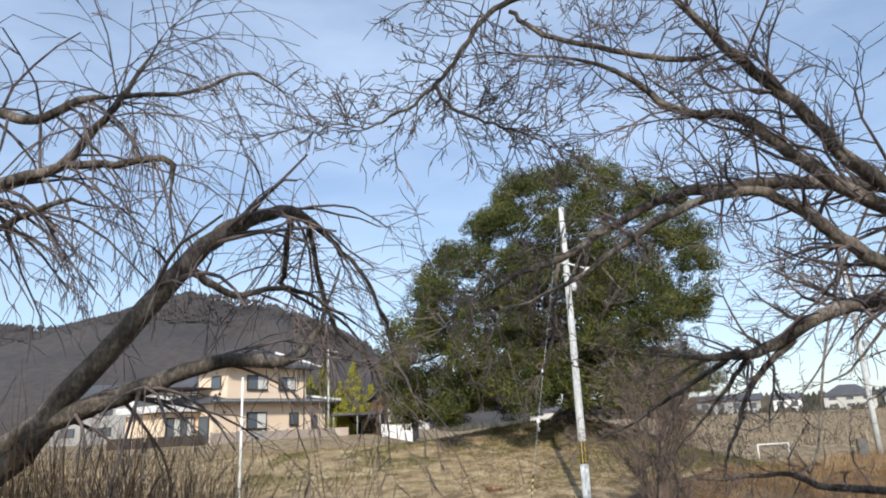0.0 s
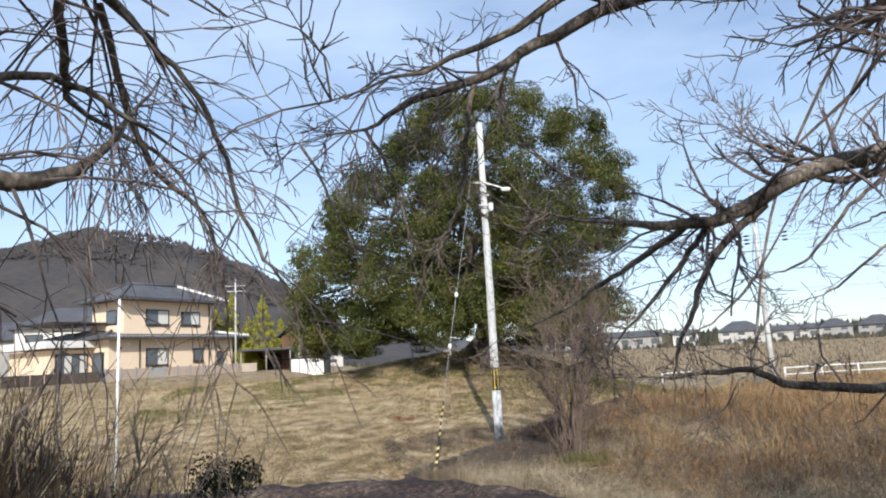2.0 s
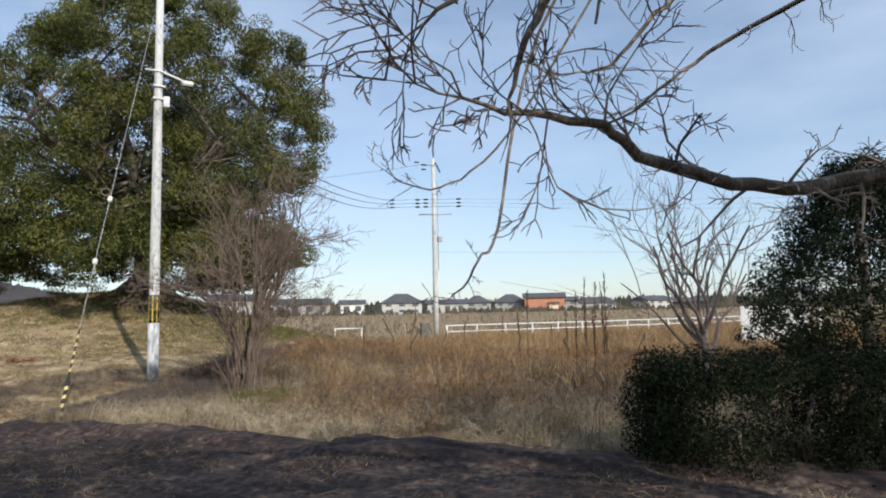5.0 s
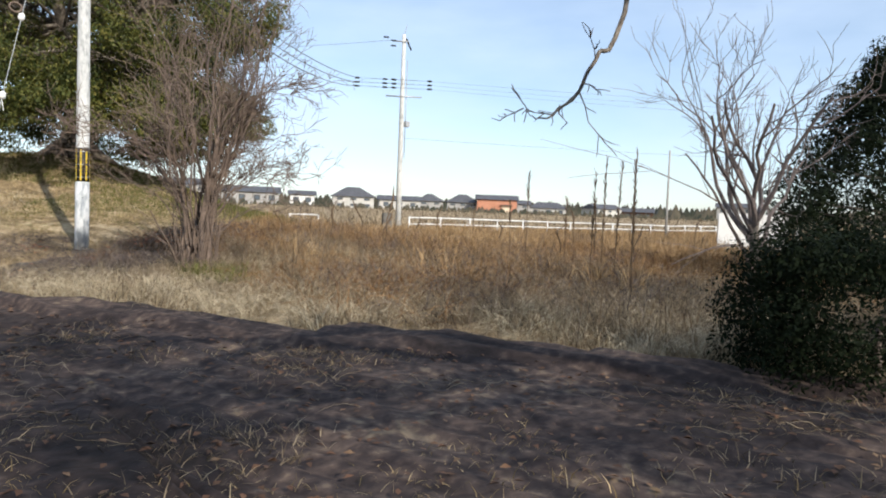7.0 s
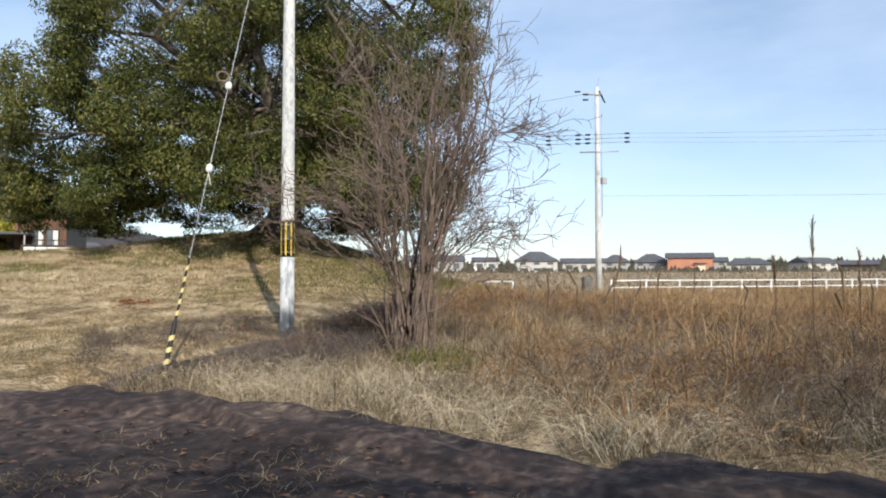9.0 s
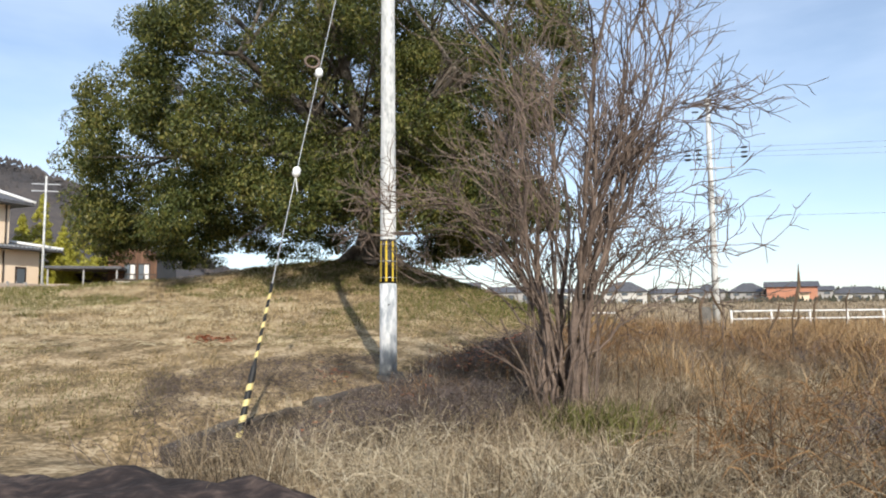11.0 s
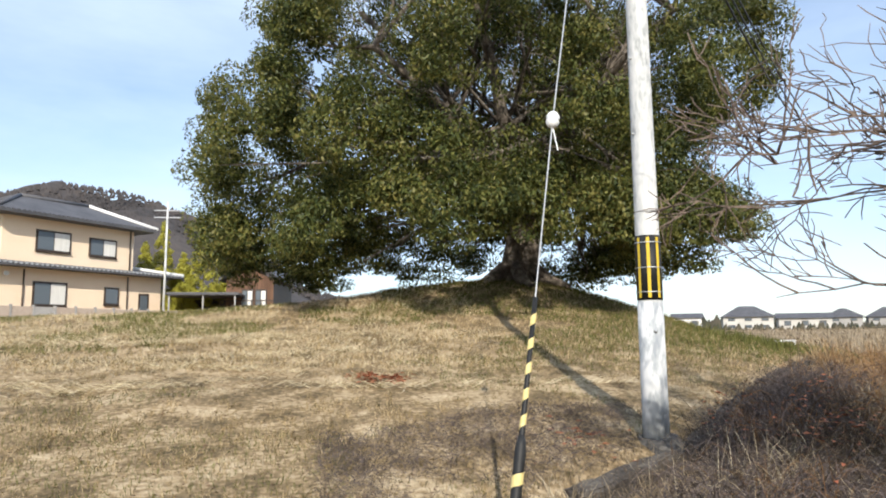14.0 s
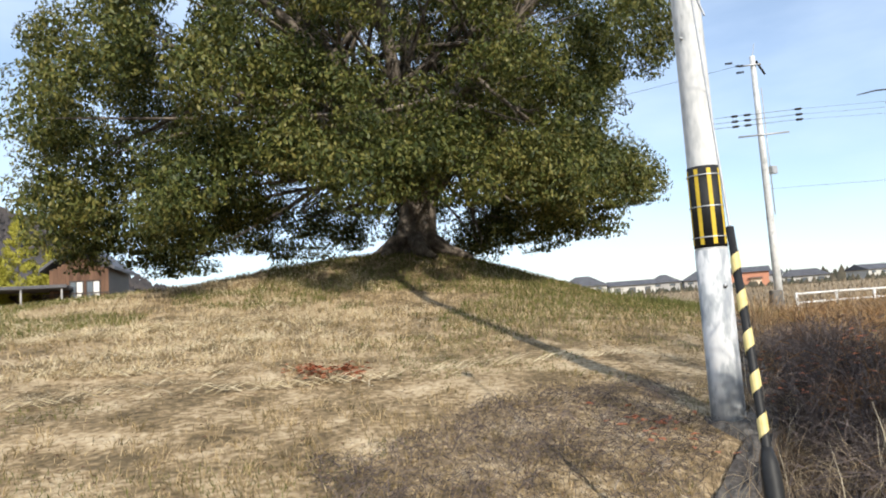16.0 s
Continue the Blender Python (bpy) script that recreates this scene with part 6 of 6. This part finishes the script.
def far_house(x, y, w, d, h, wall, roof_kind, turn, label, floors=2):
    z0 = zat(x, y)
    ob = empty("far_house", pose(x, y, z0, 0, 0, turn), label, "house", "houses beyond the field")
    part("wall", box((-w / 2, -d / 2, -0.4), (w / 2, d / 2, h)), wall, ob)
    o = 0.6
    if roof_kind == "hip":
        vs = [(-w / 2 - o, -d / 2 - o, h), (w / 2 + o, -d / 2 - o, h), (w / 2 + o, d / 2 + o, h), (-w / 2 - o, d / 2 + o, h), (-w / 2 + d * 0.42, 0, h + d * 0.3), (w / 2 - d * 0.42, 0, h + d * 0.3)]
        fs = [(0, 1, 5, 4), (1, 2, 5), (2, 3, 4, 5), (3, 0, 4), (3, 2, 1, 0)]
    else:
        vs = [(-w / 2 - o, -d / 2 - o, h), (w / 2 + o, -d / 2 - o, h), (w / 2 + o, d / 2 + o, h), (-w / 2 - o, d / 2 + o, h), (-w / 2 - o, 0, h + d * 0.2), (w / 2 + o, 0, h + d * 0.2)]
        fs = [(0, 1, 5, 4), (1, 2, 5), (2, 3, 4, 5), (3, 0, 4), (3, 2, 1, 0)]
    mesh_object("roof", vs, fs, M_ROOF, ob)
    fh = h / max(1, floors)
    if floors == 0:
        part("door", box((w * 0.12, -d / 2 - 0.06, 0), (w * 0.12 + 2.6, -d / 2 - 0.004, 2.6)), M_STUCCO, ob)
        part("canopy", box((w * 0.12 - 0.4, -d / 2 - 1.0, 2.7), (w * 0.12 + 3.0, -d / 2 - 0.004, 2.85)), M_ROOF, ob)
    n = max(2, int(w / 3.2))
    for f in range(floors):
        for i in range(n):
            cx = -w / 2 + (i + 0.5) * w / n
            wd = part("window", box((cx - 0.75, -d / 2 - 0.05, f * fh + fh * 0.38), (cx + 0.75, -d / 2 - 0.003, f * fh + fh * 0.8)), M_DARKWOOD, ob)
            part("pane", box((cx - 0.65, -d / 2 - 0.07, f * fh + fh * 0.42), (cx + 0.65, -d / 2 - 0.053, f * fh + fh * 0.76)), M_GLASS, wd)
    return ob


K = 0.8
CAMX, CAMY = 1.65, 8.1


def far_at(x200, k=K):
    return CAMX + (x200 - CAMX) * k, CAMY + (200 - CAMY) * k


for x200, k, w, d, h, wall, kind, turn, label, floors in (
    (80, 0.85, 16, 8, 3.6, M_GREYWALL, "gable", -20, "long low grey far-off building with a dark roof", 1),
    (97, 0.85, 7, 6, 3.6, M_WHITE, "gable", -25, "small white far-off house with a dark roof", 1),
    (115, 0.82, 12, 9, 3.6, M_WHITE, "hip", -28, "two-storey far-off house with a hipped dark roof", 2),
    (133, 0.85, 13, 7, 3.4, M_WHITE, "gable", -30, "low white far-off house with a grey roof", 1),
    (146, 0.88, 9, 8, 3.8, M_GREYWALL, "hip", -33, "grey two-storey far-off house with a hipped roof", 2),
    (161, 0.86, 11, 9, 3.8, M_GREYWALL, "hip", -36, "two-storey far-off house with a hipped dark roof", 2),
    (178, 0.8, 13.5, 8, 5.0, M_ORANGE, "gable", -40, "orange-red far-off building with a dark roof", 0),
    (190, 0.84, 7, 7, 4.2, M_GREYWALL, "gable", -40, "small grey far-off house with a dark roof", 2),
    (206, 0.82, 14, 7, 3.1, M_WHITE, "hip", -44, "low white far-off house with a grey roof", 1),
    (240, 0.8, 12, 9, 3.8, M_WHITE, "gable", -10, "white gabled far-off house among bare trees", 2),
    (262, 0.8, 16, 8, 3.2, M_BOARD, "gable", -52, "brown far-off building with a flat roof", 1),
    (352, 0.62, 13, 8, 6.0, M_GREYWALL, "gable", -62, "grey two-storey far-off house with a dark roof", 2),
    (60, 0.9, 15, 9, 5.0, M_WHITE, "gable", -15, "white far-off house with a dark roof", 2),
    (28, 0.8, 9, 8, 3.0, M_WHITE, "hip", -5, "pale far-off house glimpsed below a tree", 2),
    (-12, 0.72, 9, 8, 3.2, M_WHITE, "hip", 4, "cream far-off house with a dark roof", 2),
):
    hx, hy = far_at(x200, k)
    far_house(hx, hy, w * 0.88, d * 0.95, h * 0.86, M_PALEWALL if wall is M_WHITE and w > 8 else wall, kind, turn, label, floors)
for hx, hy, w, d, h, wall, turn in ((-30, 78, 10, 8, 5.2, M_WHITE, 20), (-44, 90, 12, 8, 5.0, M_GREYWALL, 25), (-36, 108, 12, 9, 5.5, M_STUCCO, 15)):
    far_house(hx, hy, w, d, h, wall, "hip", turn, "pale house with a dark roof in the village", 2)

# white wall by the road
ww = empty("white_wall", pose(34.3, 25.9, 0, 0, 0, -52), "plain white rendered wall at the field's far side", "wall")
zb = zat(34.3, 25.9)
for i in range(3):
    part("wall_panel", box((i * 1.1, -0.1, zb - 0.3), (i * 1.1 + 1.09, 0.1, 2.15), 0.02), M_WHITE, ww)
part("gate_frame", box((3.7, -0.06, zb - 0.2), (3.85, 0.06, 2.15), 0.02), M_WHITE, ww)
tp0 = tube("lamp_post", [(0, 0, -0.3), (0, 0, 6.5)], [0.09, 0.06], 8, M_GREYWALL)
tp0.matrix_basis = pose(45.5, 36.5, zat(45.5, 36.5))
tagged(tp0, "thin grey steel pole by the road", "pole")

# far hedges and woods along the horizon
frng = np.random.default_rng(90)


def far_scrub(name, x, y, hlo, hhi, label):
    n = len(x)
    z, hh = height(x, y), frng.uniform(hlo, hhi, n)
    v = np.empty((n, 5, 3), dtype=np.float32)
    for i, (a, b, c) in enumerate(((-1, 0, 0), (0, -1, 0.1), (1, 0, 0), (0, 1, 0.1), (0.15, 0, 1.0))):
        v[:, i] = np.stack([x + a * hh * 0.5 * frng.uniform(0.7, 1.3, n), y + b * hh * 0.5, z + c * hh], 1)
    i5 = np.arange(n)[:, None] * 5
    loops = (i5 + np.array([0, 1, 4, 1, 2, 4, 2, 3, 4, 3, 0, 4])[None, :]).ravel()
    return tagged(fast_object(name, v.reshape(-1, 3), np.full(n * 4, 3), loops, M_WOODS), label, "bushes", kind="stuff")


t = frng.uniform(-0.2, 1.45, 2600)
r = frng.uniform(150, 235, 2600)
x, y = CAMX + np.sin(t) * r, CAMY + np.cos(t) * r
far_scrub("far_bushes", x, y, 0.5, 1.7, "dark garden bushes between far-off houses")
t = frng.uniform(-0.4, 1.5, 3000)
r = frng.uniform(420, 520, 3000)
far_scrub("far_woods", CAMX + np.sin(t) * r, CAMY + np.cos(t) * r, 4, 11, "dark woods along the horizon")
t = frng.uniform(0.25, 1.4, 9000)
r = frng.uniform(55, 150, 9000)
tagged(blades("far_field_grass", CAMX + np.sin(t) * r, CAMY + np.cos(t) * r, frng.uniform(0.3, 0.8, 9000), 0.09, frng.uniform(0.2, 0.9, 9000), M_WEED, frng), "dry grass across the far fields", "grass", kind="stuff")
